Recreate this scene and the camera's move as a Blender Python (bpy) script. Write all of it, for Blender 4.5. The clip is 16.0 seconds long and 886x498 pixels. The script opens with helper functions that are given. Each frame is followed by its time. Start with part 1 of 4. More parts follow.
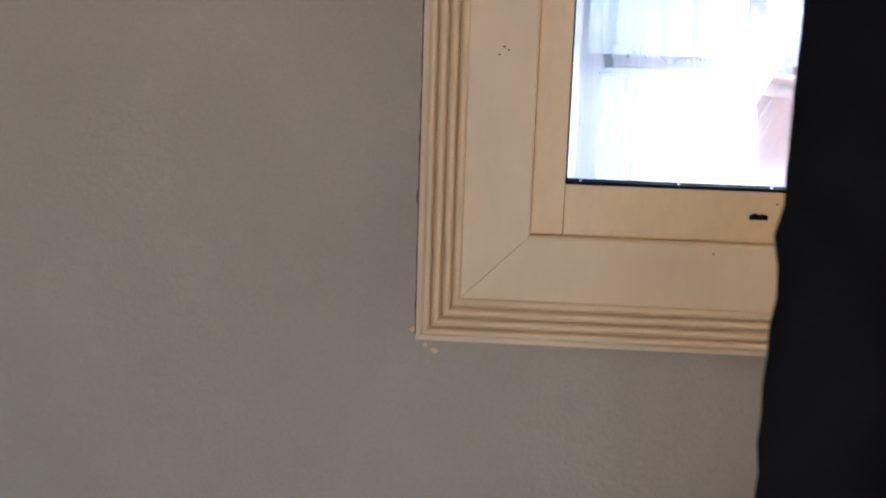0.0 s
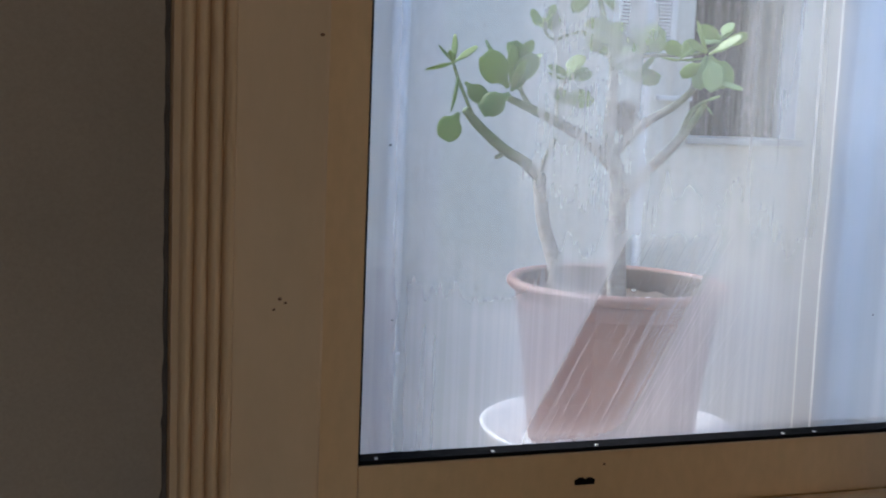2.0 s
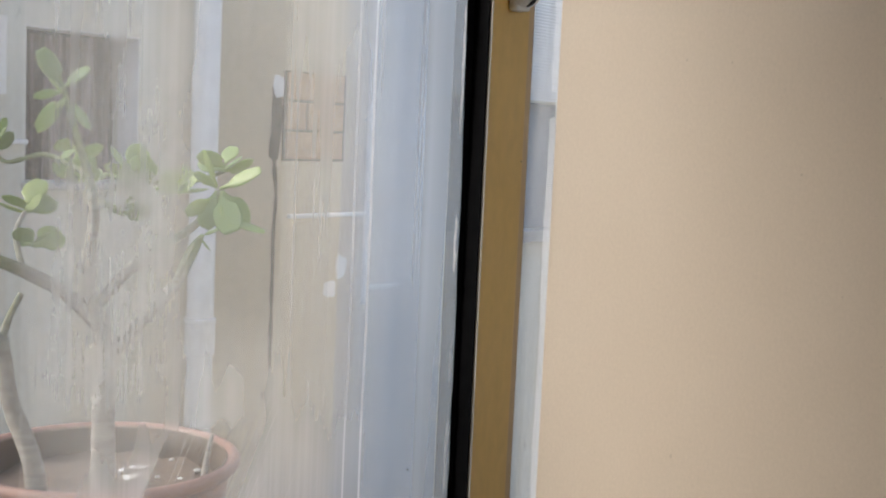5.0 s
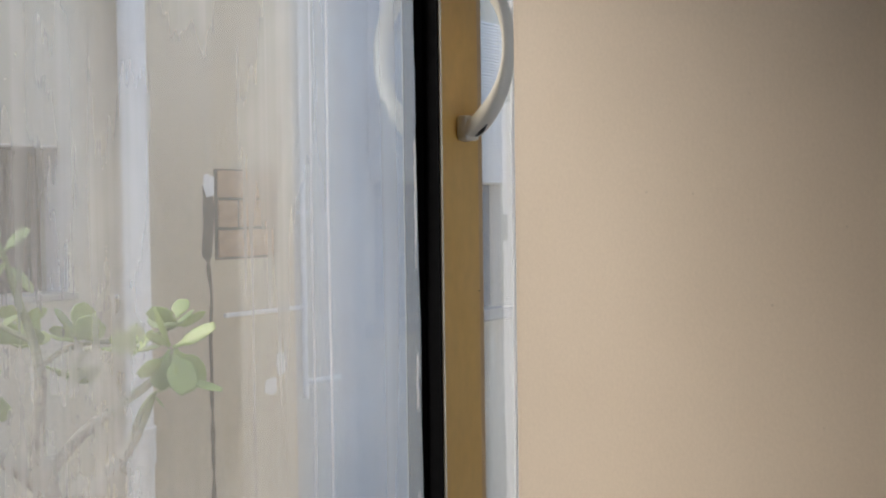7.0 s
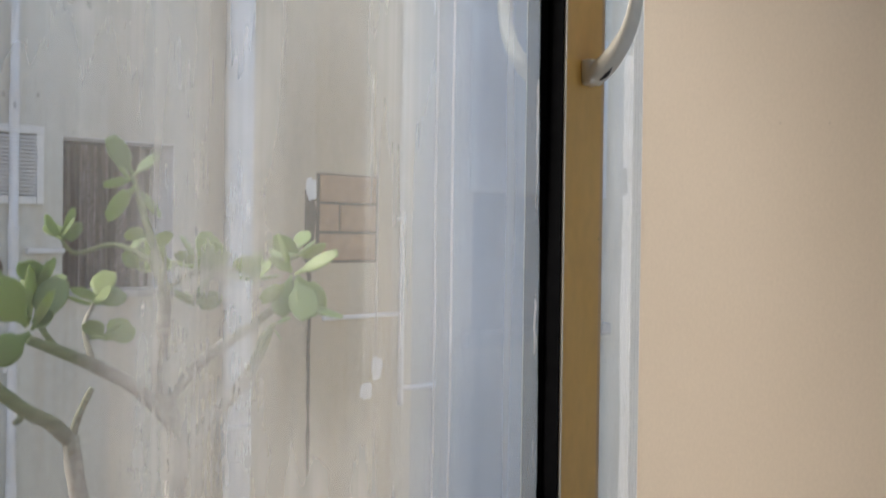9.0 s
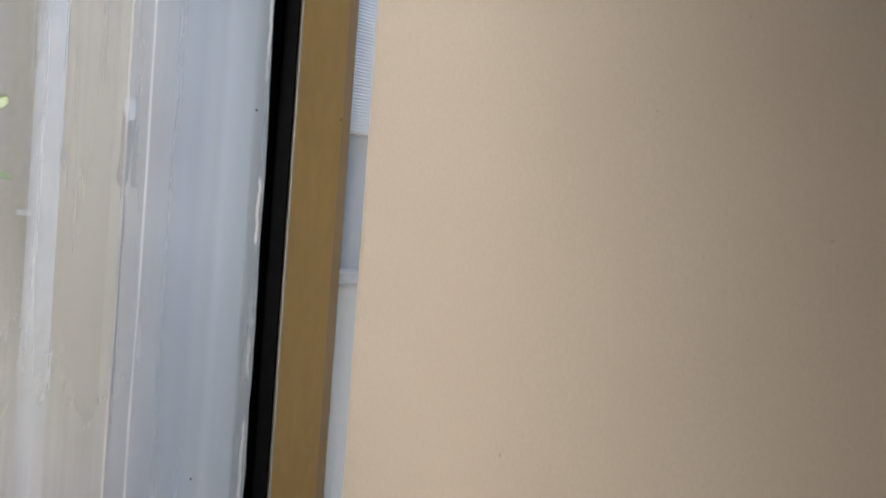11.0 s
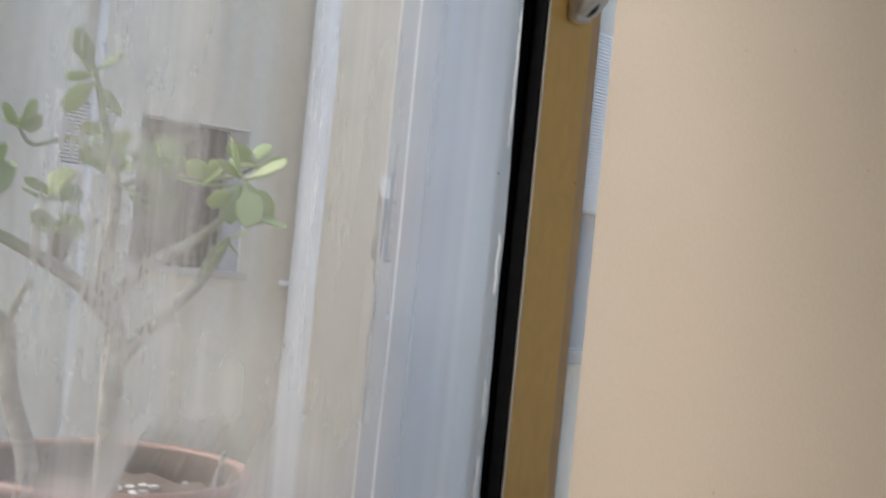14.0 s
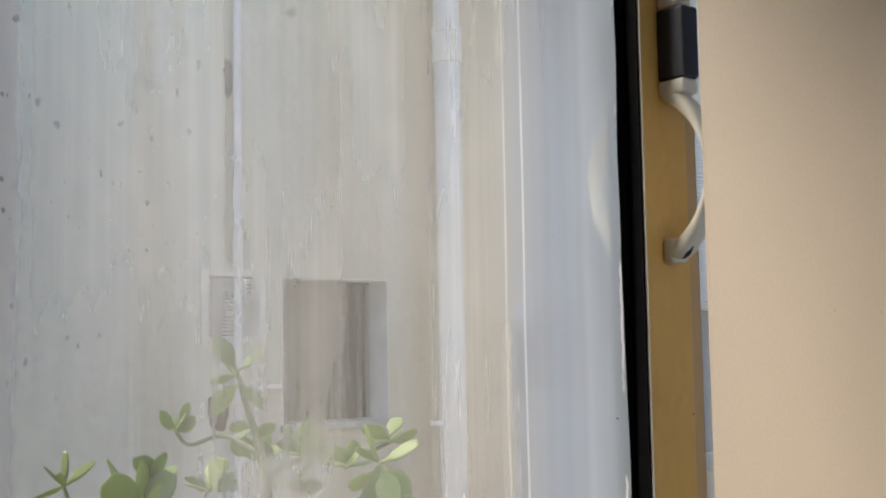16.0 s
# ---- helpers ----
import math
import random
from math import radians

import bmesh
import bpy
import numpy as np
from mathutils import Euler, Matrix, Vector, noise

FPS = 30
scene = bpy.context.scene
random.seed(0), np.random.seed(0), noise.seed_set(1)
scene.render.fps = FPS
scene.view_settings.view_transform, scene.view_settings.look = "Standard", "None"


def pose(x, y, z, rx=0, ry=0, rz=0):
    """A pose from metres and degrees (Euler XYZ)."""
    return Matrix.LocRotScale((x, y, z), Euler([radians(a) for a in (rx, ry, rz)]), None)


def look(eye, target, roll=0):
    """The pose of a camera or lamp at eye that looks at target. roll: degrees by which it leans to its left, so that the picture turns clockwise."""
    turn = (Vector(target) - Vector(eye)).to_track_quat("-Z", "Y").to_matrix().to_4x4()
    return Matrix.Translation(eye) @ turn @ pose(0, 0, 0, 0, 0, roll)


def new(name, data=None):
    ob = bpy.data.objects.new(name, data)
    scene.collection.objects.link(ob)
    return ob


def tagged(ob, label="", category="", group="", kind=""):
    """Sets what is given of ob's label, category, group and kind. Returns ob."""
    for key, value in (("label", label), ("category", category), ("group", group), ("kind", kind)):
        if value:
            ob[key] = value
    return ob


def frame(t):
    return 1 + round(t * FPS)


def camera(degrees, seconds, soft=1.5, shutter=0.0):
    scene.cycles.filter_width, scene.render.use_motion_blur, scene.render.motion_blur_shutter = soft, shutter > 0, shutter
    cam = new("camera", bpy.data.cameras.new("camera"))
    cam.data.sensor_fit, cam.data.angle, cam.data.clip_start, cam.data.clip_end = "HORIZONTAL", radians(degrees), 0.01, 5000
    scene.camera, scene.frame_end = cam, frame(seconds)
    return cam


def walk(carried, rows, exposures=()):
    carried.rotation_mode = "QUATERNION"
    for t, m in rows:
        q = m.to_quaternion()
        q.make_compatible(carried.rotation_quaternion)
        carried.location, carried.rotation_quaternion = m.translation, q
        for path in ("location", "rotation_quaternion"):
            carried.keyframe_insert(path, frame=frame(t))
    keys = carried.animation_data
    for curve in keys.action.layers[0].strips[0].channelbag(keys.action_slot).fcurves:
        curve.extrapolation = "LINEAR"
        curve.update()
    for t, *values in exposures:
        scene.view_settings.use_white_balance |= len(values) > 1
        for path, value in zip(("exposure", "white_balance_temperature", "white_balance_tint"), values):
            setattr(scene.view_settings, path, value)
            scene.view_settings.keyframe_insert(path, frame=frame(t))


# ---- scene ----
# ---------------------------------------------------------------- camera
PATH = [
    (0.0, -0.074, -1.679, 1.279, -3.30, -12.76, 1.83),
    (0.5, -0.192, -1.520, 1.292, 2.45, -11.44, 2.12),
    (1.0, -0.192, -1.403, 1.362, 3.45, -11.27, 1.79),
    (1.5, -0.244, -1.328, 1.420, 6.51, -10.59, 1.42),
    (2.0, -0.328, -1.220, 1.411, 18.83, -7.54, 2.32),
    (2.5, -0.365, -1.164, 1.474, 21.24, -8.72, 1.77),
    (3.0, -0.398, -1.072, 1.469, 29.35, -7.98, 3.18),
    (3.5, -0.446, -0.994, 1.468, 36.19, -7.03, 4.33),
    (4.0, -0.423, -0.942, 1.479, 43.55, -6.15, 4.81),
    (6.5, -0.347, -0.747, 1.616, 56.15, -4.31, 0.09),
    (7.0, -0.360, -0.789, 1.611, 55.10, -1.86, -0.77),
    (7.5, -0.348, -0.776, 1.600, 53.44, -0.99, -1.06),
    (8.0, -0.334, -0.779, 1.598, 51.51, 0.37, -1.48),
    (8.5, -0.310, -0.789, 1.579, 50.31, 1.78, -1.72),
    (9.0, -0.374, -0.761, 1.514, 50.62, -0.63, 0.79),
    (9.5, -0.356, -0.902, 1.497, 49.46, -3.52, 3.09),
    (10.0, -0.257, -0.788, 1.473, 55.78, -4.61, 2.90),
    (12.5, -0.140, -0.766, 1.400, 58.03, -1.67, 5.13),
    (13.0, -0.173, -0.803, 1.378, 52.77, -0.45, 6.16),
    (13.5, -0.193, -0.821, 1.384, 49.77, 0.26, 6.34),
    (14.0, -0.241, -0.850, 1.414, 45.97, 0.37, 5.61),
    (14.5, -0.295, -0.954, 1.522, 40.89, 3.20, 2.65),
    (15.0, -0.278, -0.949, 1.579, 40.24, 3.80, 0.41),
    (15.5, -0.280, -0.921, 1.579, 39.59, 4.30, 0.00),
    (16.0, -0.290, -0.933, 1.599, 38.95, 4.68, -1.02),
]
cam = camera(40.82, 16.0, soft=1.9, shutter=0.3)


def aim(x, y, z, yaw, pitch, roll):
    a, b = radians(yaw), radians(pitch)
    way = Vector((math.sin(a) * math.cos(b), math.cos(a) * math.cos(b), math.sin(b)))
    return look((x, y, z), Vector((x, y, z)) + way, roll)


EXPOSURES = [(0.0, 3.25, 5150, 10), (0.2, 2.7, 5200, 10), (0.5, 2.08, 5350, 10), (1.0, 1.74, 5350, 10), (1.5, 1.5, 5400, 10), (2.5, 1.27, 5600, 10),
             (4.0, 1.2, 6250, 10), (6.5, 1.03, 6600, 10), (10.2, 0.98, 6500, 10), (12.5, 1.02, 6250, 10), (14.0, 1.0, 6450, 10), (16.0, 1.06, 6900, 10)]
walk(cam, [(r[0], aim(*r[1:])) for r in PATH], EXPOSURES)

# ---------------------------------------------------------------- light
SUN_AZ = 316.0     # compass degrees from +y towards +x: the sun stands to the left, a little beyond the courtyard wall
SUN_EL = 42.0
world = bpy.data.worlds.new("world")
scene.world = world
world.use_nodes = True
wn = world.node_tree
sky = wn.nodes.new("ShaderNodeTexSky")
sky.sky_type = "NISHITA"
sky.sun_disc = False
sky.sun_elevation = radians(SUN_EL)
sky.sun_rotation = radians(SUN_AZ)
sky.dust_density = 3.0
wn.links.new(sky.outputs[0], wn.nodes["Background"].inputs[0])
wn.nodes["Background"].inputs[1].default_value = 0.15

sun = new("sun", bpy.data.lights.new("sun", "SUN"))
sun.data.energy = 1.5
sun.data.angle = radians(24)
sun.data.color = (1.0, 0.95, 0.87)
sx_, sy_ = math.sin(radians(SUN_AZ)), math.cos(radians(SUN_AZ))
# added fill for the dim room, as daylight through an unseen south opening
room_fill = new("room_fill", bpy.data.lights.new("room_fill", "AREA"))
room_fill.data.shape = "RECTANGLE"
room_fill.data.size, room_fill.data.size_y = 1.7, 2.05
room_fill.data.energy = 2.9
room_fill.data.color = (1.0, 0.80, 0.60)
room_fill.matrix_world = look((-0.65, -3.62, 1.1), (-0.65, 0, 1.1))
sun.matrix_world = look((sx_ * 10, sy_ * 10, 10 * math.tan(radians(SUN_EL))), (0, 0, 0))


# ---------------------------------------------------------------- materials
class Mat:
    """A small node builder."""

    def __init__(self, name, rough=0.6, metal=0.0):
        self.m = bpy.data.materials.new(name)
        self.m.use_nodes = True
        self.t = self.m.node_tree
        self.b = self.t.nodes["Principled BSDF"]
        self.out = self.t.nodes["Material Output"]
        self.b.inputs["Roughness"].default_value = rough
        self.b.inputs["Metallic"].default_value = metal
        self.co = self.node("ShaderNodeTexCoord").outputs["Object"]

    def node(self, kind, **kw):
        n = self.t.nodes.new(kind)
        for k, v in kw.items():
            if k == "operation":
                n.operation = v
            elif k == "blend":
                n.blend_type = v
            elif k == "dims":
                n.noise_dimensions = v
        return n

    def link(self, a, b):
        self.t.links.new(a, b)

    def scaled(self, sx, sy, sz, co=None):
        n = self.node("ShaderNodeVectorMath", operation="MULTIPLY")
        self.link(co or self.co, n.inputs[0])
        n.inputs[1].default_value = (sx, sy, sz)
        return n.outputs[0]

    def noise(self, scale=(1, 1, 1), detail=4.0, rough=0.55, co=None, warp=0.0):
        n = self.node("ShaderNodeTexNoise")
        n.inputs["Scale"].default_value = 1.0
        n.inputs["Detail"].default_value = detail
        n.inputs["Roughness"].default_value = rough
        n.inputs["Distortion"].default_value = warp
        self.link(self.scaled(*scale, co=co), n.inputs["Vector"])
        return n.outputs["Fac"]

    def ramp(self, fac, stops):
        n = self.node("ShaderNodeValToRGB")
        e = n.color_ramp.elements
        while len(e) < len(stops):
            e.new(0.5)
        for el, (p, c) in zip(e, stops):
            el.position = p
            el.color = (*c, 1) if isinstance(c, tuple) else (c, c, c, 1)
        self.link(fac, n.inputs[0])
        return n.outputs[0]

    def mix(self, fac, a, b, blend="MIX"):
        n = self.node("ShaderNodeMixRGB", blend=blend)
        for i, v in enumerate((fac, a, b)):
            if isinstance(v, (int, float)):
                n.inputs[i].default_value = v if i == 0 else (v, v, v, 1)
            elif isinstance(v, tuple):
                n.inputs[i].default_value = (*v, 1)
            else:
                self.link(v, n.inputs[i])
        return n.outputs[0]

    def math(self, op, a, b=0.0, clamp=False):
        n = self.node("ShaderNodeMath", operation=op)
        n.use_clamp = clamp
        for i, v in enumerate((a, b)):
            if isinstance(v, (int, float)):
                n.inputs[i].default_value = v
            else:
                self.link(v, n.inputs[i])
        return n.outputs[0]

    def span(self, v, a, b, c=0.0, d=1.0):
        """v from a..b to c..d, smooth and clamped."""
        n = self.node("ShaderNodeMapRange")
        n.interpolation_type = "SMOOTHSTEP"
        self.link(v, n.inputs[0])
        for i, k in enumerate((a, b, c, d)):
            n.inputs[i + 1].default_value = k
        return n.outputs[0]

    def xyz(self):
        n = self.node("ShaderNodeSeparateXYZ")
        self.link(self.co, n.inputs[0])
        return n.outputs

    def bump(self, h, strength=0.2, dist=0.002):
        n = self.node("ShaderNodeBump")
        n.inputs["Strength"].default_value = strength
        n.inputs["Distance"].default_value = dist
        self.link(h, n.inputs["Height"])
        self.link(n.outputs[0], self.b.inputs["Normal"])
        return n

    def color(self, c):
        if isinstance(c, tuple):
            self.b.inputs["Base Color"].default_value = (*c, 1)
        else:
            self.link(c, self.b.inputs["Base Color"])

    def rough(self, c):
        self.link(c, self.b.inputs["Roughness"])


def plain(name, c, rough=0.5, metal=0.0, vary=0.12, scale=30.0, bump=0.0):
    """A painted or moulded surface with two scales of slight variation."""
    m = Mat(name, rough, metal)
    lo = tuple(k * (1 - vary) for k in c)
    hi = tuple(min(1, k * (1 + vary * 0.6)) for k in c)
    a = m.ramp(m.noise((scale, scale, scale), 5), [(0.3, lo), (0.7, hi)])
    b = m.ramp(m.noise((scale * 0.12,) * 3, 3), [(0.3, 1 - vary), (0.7, 1.0)])
    m.color(m.mix(1.0, a, b, "MULTIPLY"))
    m.rough(m.span(m.noise((scale * 2,) * 3, 3), 0.2, 0.8, max(0.05, rough - 0.1), min(1, rough + 0.1)))
    if bump:
        m.bump(m.noise((scale * 6,) * 3, 4), bump, 0.002)
    return m.m


def plaster_inside():
    m = Mat("inside_plaster", 0.85)
    a = m.ramp(m.noise((3, 3, 3), 6, 0.6), [(0.3, (0.345, 0.262, 0.172)), (0.7, (0.405, 0.310, 0.207))])
    st = m.ramp(m.noise((240, 240, 240), 4, 0.75), [(0.3, 0.92), (0.7, 1.05)])
    m.color(m.mix(1.0, a, st, "MULTIPLY"))
    h = m.math("ADD", m.noise((26, 26, 26), 5, 0.6), m.math("MULTIPLY", m.noise((120, 120, 120), 3), 0.35))
    m.bump(h, 0.6, 0.005)
    return m.m


def render_outside():
    """Weathered cream render of the courtyard wall."""
    m = Mat("courtyard_render", 0.9)
    p = m.xyz()
    big = m.ramp(m.noise((0.7, 0.7, 0.5), 5, 0.6), [(0.3, (0.60, 0.56, 0.47)), (0.5, (0.67, 0.65, 0.58)), (0.72, (0.70, 0.70, 0.66))])
    wave = m.math("ADD", p[0], m.math("MULTIPLY", m.math("SUBTRACT", m.noise((1.5, 1, 0.4), 4), 0.5), 0.5))
    big = m.mix(m.math("MULTIPLY", m.span(wave, 3.1, 2.1), 0.9), big, (0.80, 0.82, 0.78))
    big = m.mix(m.span(p[0], 1.46, 1.40), big, (0.80, 0.80, 0.79))
    ochre = m.span(m.noise((3.2, 3, 0.16), 4, 0.6), 0.5, 0.66)
    tan = m.math("MULTIPLY", m.span(wave, 3.30, 3.55), m.span(wave, 5.3, 4.7))
    ochre = m.math("MULTIPLY", m.math("ADD", m.math("MULTIPLY", ochre, 0.5), m.math("MULTIPLY", tan, 0.8), clamp=True), m.span(p[0], 1.4, 1.5))
    c = m.mix(m.math("MULTIPLY", ochre, 0.75), big, (0.56, 0.44, 0.28))
    run = m.span(m.noise((6, 5, 0.35), 5, 0.7), 0.54, 0.8)
    c = m.mix(m.math("MULTIPLY", run, 0.22), c, (0.30, 0.26, 0.20))
    fine = m.ramp(m.noise((30, 30, 30), 6, 0.7), [(0.3, 0.88), (0.7, 1.04)])
    c = m.mix(1.0, c, fine, "MULTIPLY")
    spots = m.span(m.noise((7, 7, 5), 3, 0.5), 0.72, 0.78)
    c = m.mix(m.math("MULTIPLY", spots, 0.5), c, (0.22, 0.19, 0.16))
    m.color(c)
    m.bump(m.noise((45, 45, 45), 5, 0.7), 0.25, 0.006)
    return m.m


def glass_dusty():
    """Clear pane under a layer of dust, washed off along wiped strokes."""
    m = Mat("dusty_glass", 0.04)
    x, y, z = m.xyz()
    t = m.t
    # strokes lean: u is constant along the wiping direction
    u = m.math("SUBTRACT", x, m.math("MULTIPLY", m.math("SUBTRACT", z, 1.0), 0.53))
    cmb = m.node("ShaderNodeCombineXYZ")
    m.link(u, cmb.inputs[0])
    m.link(z, cmb.inputs[2])
    streak = m.noise((640, 1, 5), 4, 0.7, co=cmb.outputs[0])

    def swayed(v, scale, depth, amount, axis_noise=4):
        return m.math("ADD", v, m.math("MULTIPLY", m.math("SUBTRACT", m.noise(scale, axis_noise, depth), 0.5), amount))

    def both(*f):
        out = f[0]
        for k in f[1:]:
            out = m.math("MULTIPLY", out, k)
        return out

    def scale_by(d, where, keep):
        """Thin the dust to the share keep where the mask is one."""
        return m.math("MULTIPLY", d, m.math("SUBTRACT", 1.0, m.math("MULTIPLY", where, 1.0 - keep)))

    edge = swayed(x, (22, 1, 2.0), 0.5, 0.10, 2)
    wob = swayed(x, (34, 1, 1.2), 0.55, 0.07, 3)
    rag = swayed(z, (26, 1, 2.0), 0.5, 0.09, 2)
    cloud = m.noise((7, 7, 3.2), 3, 0.5, warp=0.4)
    drip = m.noise((55, 1, 1.0), 2, 0.5)
    drip2 = m.noise((170, 1, 1.6), 2, 0.5)
    soft = m.noise((9, 1, 0.7), 3, 0.5)
    d = m.math("ADD", m.span(cloud, 0.3, 0.75, 0.29, 0.43), m.span(soft, 0.3, 0.7, -0.04, 0.04))
    d = m.math("ADD", d, m.span(drip, 0.38, 0.75, -0.03, 0.04))
    d = m.math("ADD", d, m.span(drip2, 0.45, 0.75, 0.0, 0.025))
    # thick below the plant's fork, thinner towards the left
    low = m.span(rag, 1.28, 1.15)
    thick = m.math("ADD", m.span(x, 0.08, 0.20, 0.44, 0.58), m.span(drip2, 0.35, 0.7, -0.03, 0.03))
    d = m.mix(low, d, thick)
    # nearly clean glass before the left leaves
    clean_l = both(m.span(edge, 0.225, 0.165), m.span(rag, 1.18, 1.28), m.span(rag, 1.66, 1.50))
    d = scale_by(d, clean_l, 0.36)
    stem = both(m.span(edge, 0.10, 0.15), m.span(edge, 0.25, 0.20), m.span(z, 1.15, 1.20), m.span(z, 1.32, 1.26))
    d = scale_by(d, stem, 0.62)
    # veil before the crown's middle, combed downwards
    veil = both(m.span(edge, 0.18, 0.23), m.span(wob, 0.38, 0.30), m.span(rag, 1.23, 1.34), m.span(rag, 1.66, 1.48))
    comb = m.math("ADD", m.span(drip2, 0.32, 0.72, 0.31, 0.38), m.span(m.noise((24, 1, 14), 5, 0.65), 0.3, 0.7, -0.06, 0.06))
    d = m.mix(veil, d, comb)
    # one cleaner upright stroke before the right leaves
    stroke = both(m.span(wob, 0.345, 0.375), m.span(wob, 0.485, 0.445), m.span(rag, 1.27, 1.40), m.span(rag, 1.82, 1.60))
    d = scale_by(d, stroke, 0.48)
    d = m.math("ADD", d, both(m.span(edge, 0.20, 0.05), m.span(rag, 1.48, 1.72, 0.0, 0.08)))
    inb = both(m.span(u, 0.192, 0.204), m.span(u, 0.36, 0.30), m.span(rag, 1.26, 1.225), m.span(z, 1.0, 1.04, 0.3, 1.0))
    low = both(m.span(u, 0.20, 0.33), m.span(u, 0.52, 0.38), m.span(z, 1.24, 1.10))
    # a smooth bluish band beside the stile, its border drawn in two thin white lines
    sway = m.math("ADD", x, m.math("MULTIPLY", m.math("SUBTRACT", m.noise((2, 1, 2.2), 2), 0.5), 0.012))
    # the band paints the wardrobe back's reflection into the dust
    reflect_band = m.span(sway, 0.50, 0.66)
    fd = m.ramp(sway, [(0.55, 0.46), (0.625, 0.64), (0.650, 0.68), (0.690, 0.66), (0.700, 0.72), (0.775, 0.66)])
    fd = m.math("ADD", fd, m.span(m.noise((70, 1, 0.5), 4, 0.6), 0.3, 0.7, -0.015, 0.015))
    d = m.mix(reflect_band, d, fd)
    run = m.math("MAXIMUM", m.math("MULTIPLY", m.span(sway, 0.5985, 0.600), m.span(sway, 0.603, 0.6012)),
                 m.math("MULTIPLY", m.math("MULTIPLY", m.span(sway, 0.572, 0.5735), m.span(sway, 0.576, 0.5745)), 0.6))
    jag = m.math("ADD", x, m.math("MULTIPLY", m.math("SUBTRACT", m.noise((1, 1, 60), 4, 0.7), 0.5), 0.010))
    flake = m.math("MULTIPLY", m.math("MULTIPLY", m.span(jag, 0.752, 0.7535), m.span(jag, 0.7575, 0.756)), m.span(m.noise((3, 1, 9), 2), 0.48, 0.54))
    run = m.math("MULTIPLY", m.math("MAXIMUM", run, m.math("MULTIPLY", flake, 0.9)), m.span(m.noise((5, 1, 5), 3), 0.3, 0.6, 0.45, 1.0))
    d = m.math("ADD", d, m.math("MULTIPLY", run, 0.26))
    # pale strip down the left edge, closed by a wavy cleaner line
    rim_x = m.math("ADD", x, m.math("MULTIPLY", m.math("SUBTRACT", m.noise((1, 1, 22), 4, 0.6), 0.5), 0.014))
    d = m.math("ADD", d, m.span(rim_x, 0.046, 0.038, 0.0, 0.26))
    d = m.math("MULTIPLY", d, m.math("SUBTRACT", 1.0, m.math("MULTIPLY", m.math("MULTIPLY", m.span(rim_x, 0.044, 0.048), m.span(rim_x, 0.060, 0.052)), 0.32)))
    lines = m.span(streak, 0.54, 0.62)
    wiped = m.math("ADD", m.span(u, 0.26, 0.34, 0.13, 0.34), m.math("MULTIPLY", lines, 0.36))
    d = m.mix(inb, d, wiped)
    d = m.math("ADD", d, m.math("MULTIPLY", m.math("MULTIPLY", low, lines), 0.10))
    d = m.math("MINIMUM", m.math("MAXIMUM", d, 0.03), 0.9)
    spk = m.span(m.noise((38, 1, 30), 2, 0.4), 0.80, 0.83)
    spk2 = m.math("MULTIPLY", m.span(m.noise((110, 1, 60), 3, 0.5), 0.645, 0.68), m.math("MULTIPLY", m.span(x, 0.30, 0.10), m.span(z, 1.48, 1.62)))
    spk = m.math("MAXIMUM", spk, m.math("MULTIPLY", spk2, 0.7))
    tr = m.node("ShaderNodeBsdfTransparent")
    tr.inputs[0].default_value = (0.93, 0.97, 0.965, 1)
    gl = m.node("ShaderNodeBsdfGlossy")
    gl.inputs["Roughness"].default_value = 0.02
    gl.inputs[0].default_value = (0.74, 0.86, 1.0, 1)
    fr = m.node("ShaderNodeFresnel")
    fr.inputs[0].default_value = 1.7
    df = m.node("ShaderNodeBsdfDiffuse")
    tl = m.node("ShaderNodeBsdfTranslucent")
    # dust darkens downwards; the bluish stops are the painted reflection
    dustc = m.mix(reflect_band, m.mix(m.span(z, 1.30, 1.12), (0.80, 0.80, 0.78), (0.55, 0.555, 0.60)), m.ramp(sway, [(0.60, (0.60, 0.62, 0.66)), (0.635, (0.46, 0.50, 0.57)), (0.66, (0.44, 0.49, 0.57)), (0.70, (0.56, 0.61, 0.68)), (0.77, (0.42, 0.50, 0.57))]))
    dustc = m.mix(run, dustc, (0.92, 0.92, 0.92))
    dustc = m.mix(spk, dustc, (0.12, 0.10, 0.08))
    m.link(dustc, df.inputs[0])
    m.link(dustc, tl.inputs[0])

    def blend(fac, a, b):
        n = m.node("ShaderNodeMixShader")
        if isinstance(fac, float):
            n.inputs[0].default_value = fac
        else:
            m.link(fac, n.inputs[0])
        m.link(a, n.inputs[1])
        m.link(b, n.inputs[2])
        return n.outputs[0]

    dust = blend(0.82, df.outputs[0], tl.outputs[0])
    d = m.math("MAXIMUM", d, m.math("MULTIPLY", spk, 0.8))
    body = blend(d, tr.outputs[0], dust)
    mirror = m.math("SUBTRACT", m.math("MULTIPLY", fr.outputs[0], m.span(reflect_band, 0.0, 1.0, 3.0, 6.0)), 0.05, clamp=True)
    t.links.new(blend(mirror, body, gl.outputs[0]), m.out.inputs[0])
    return m.m


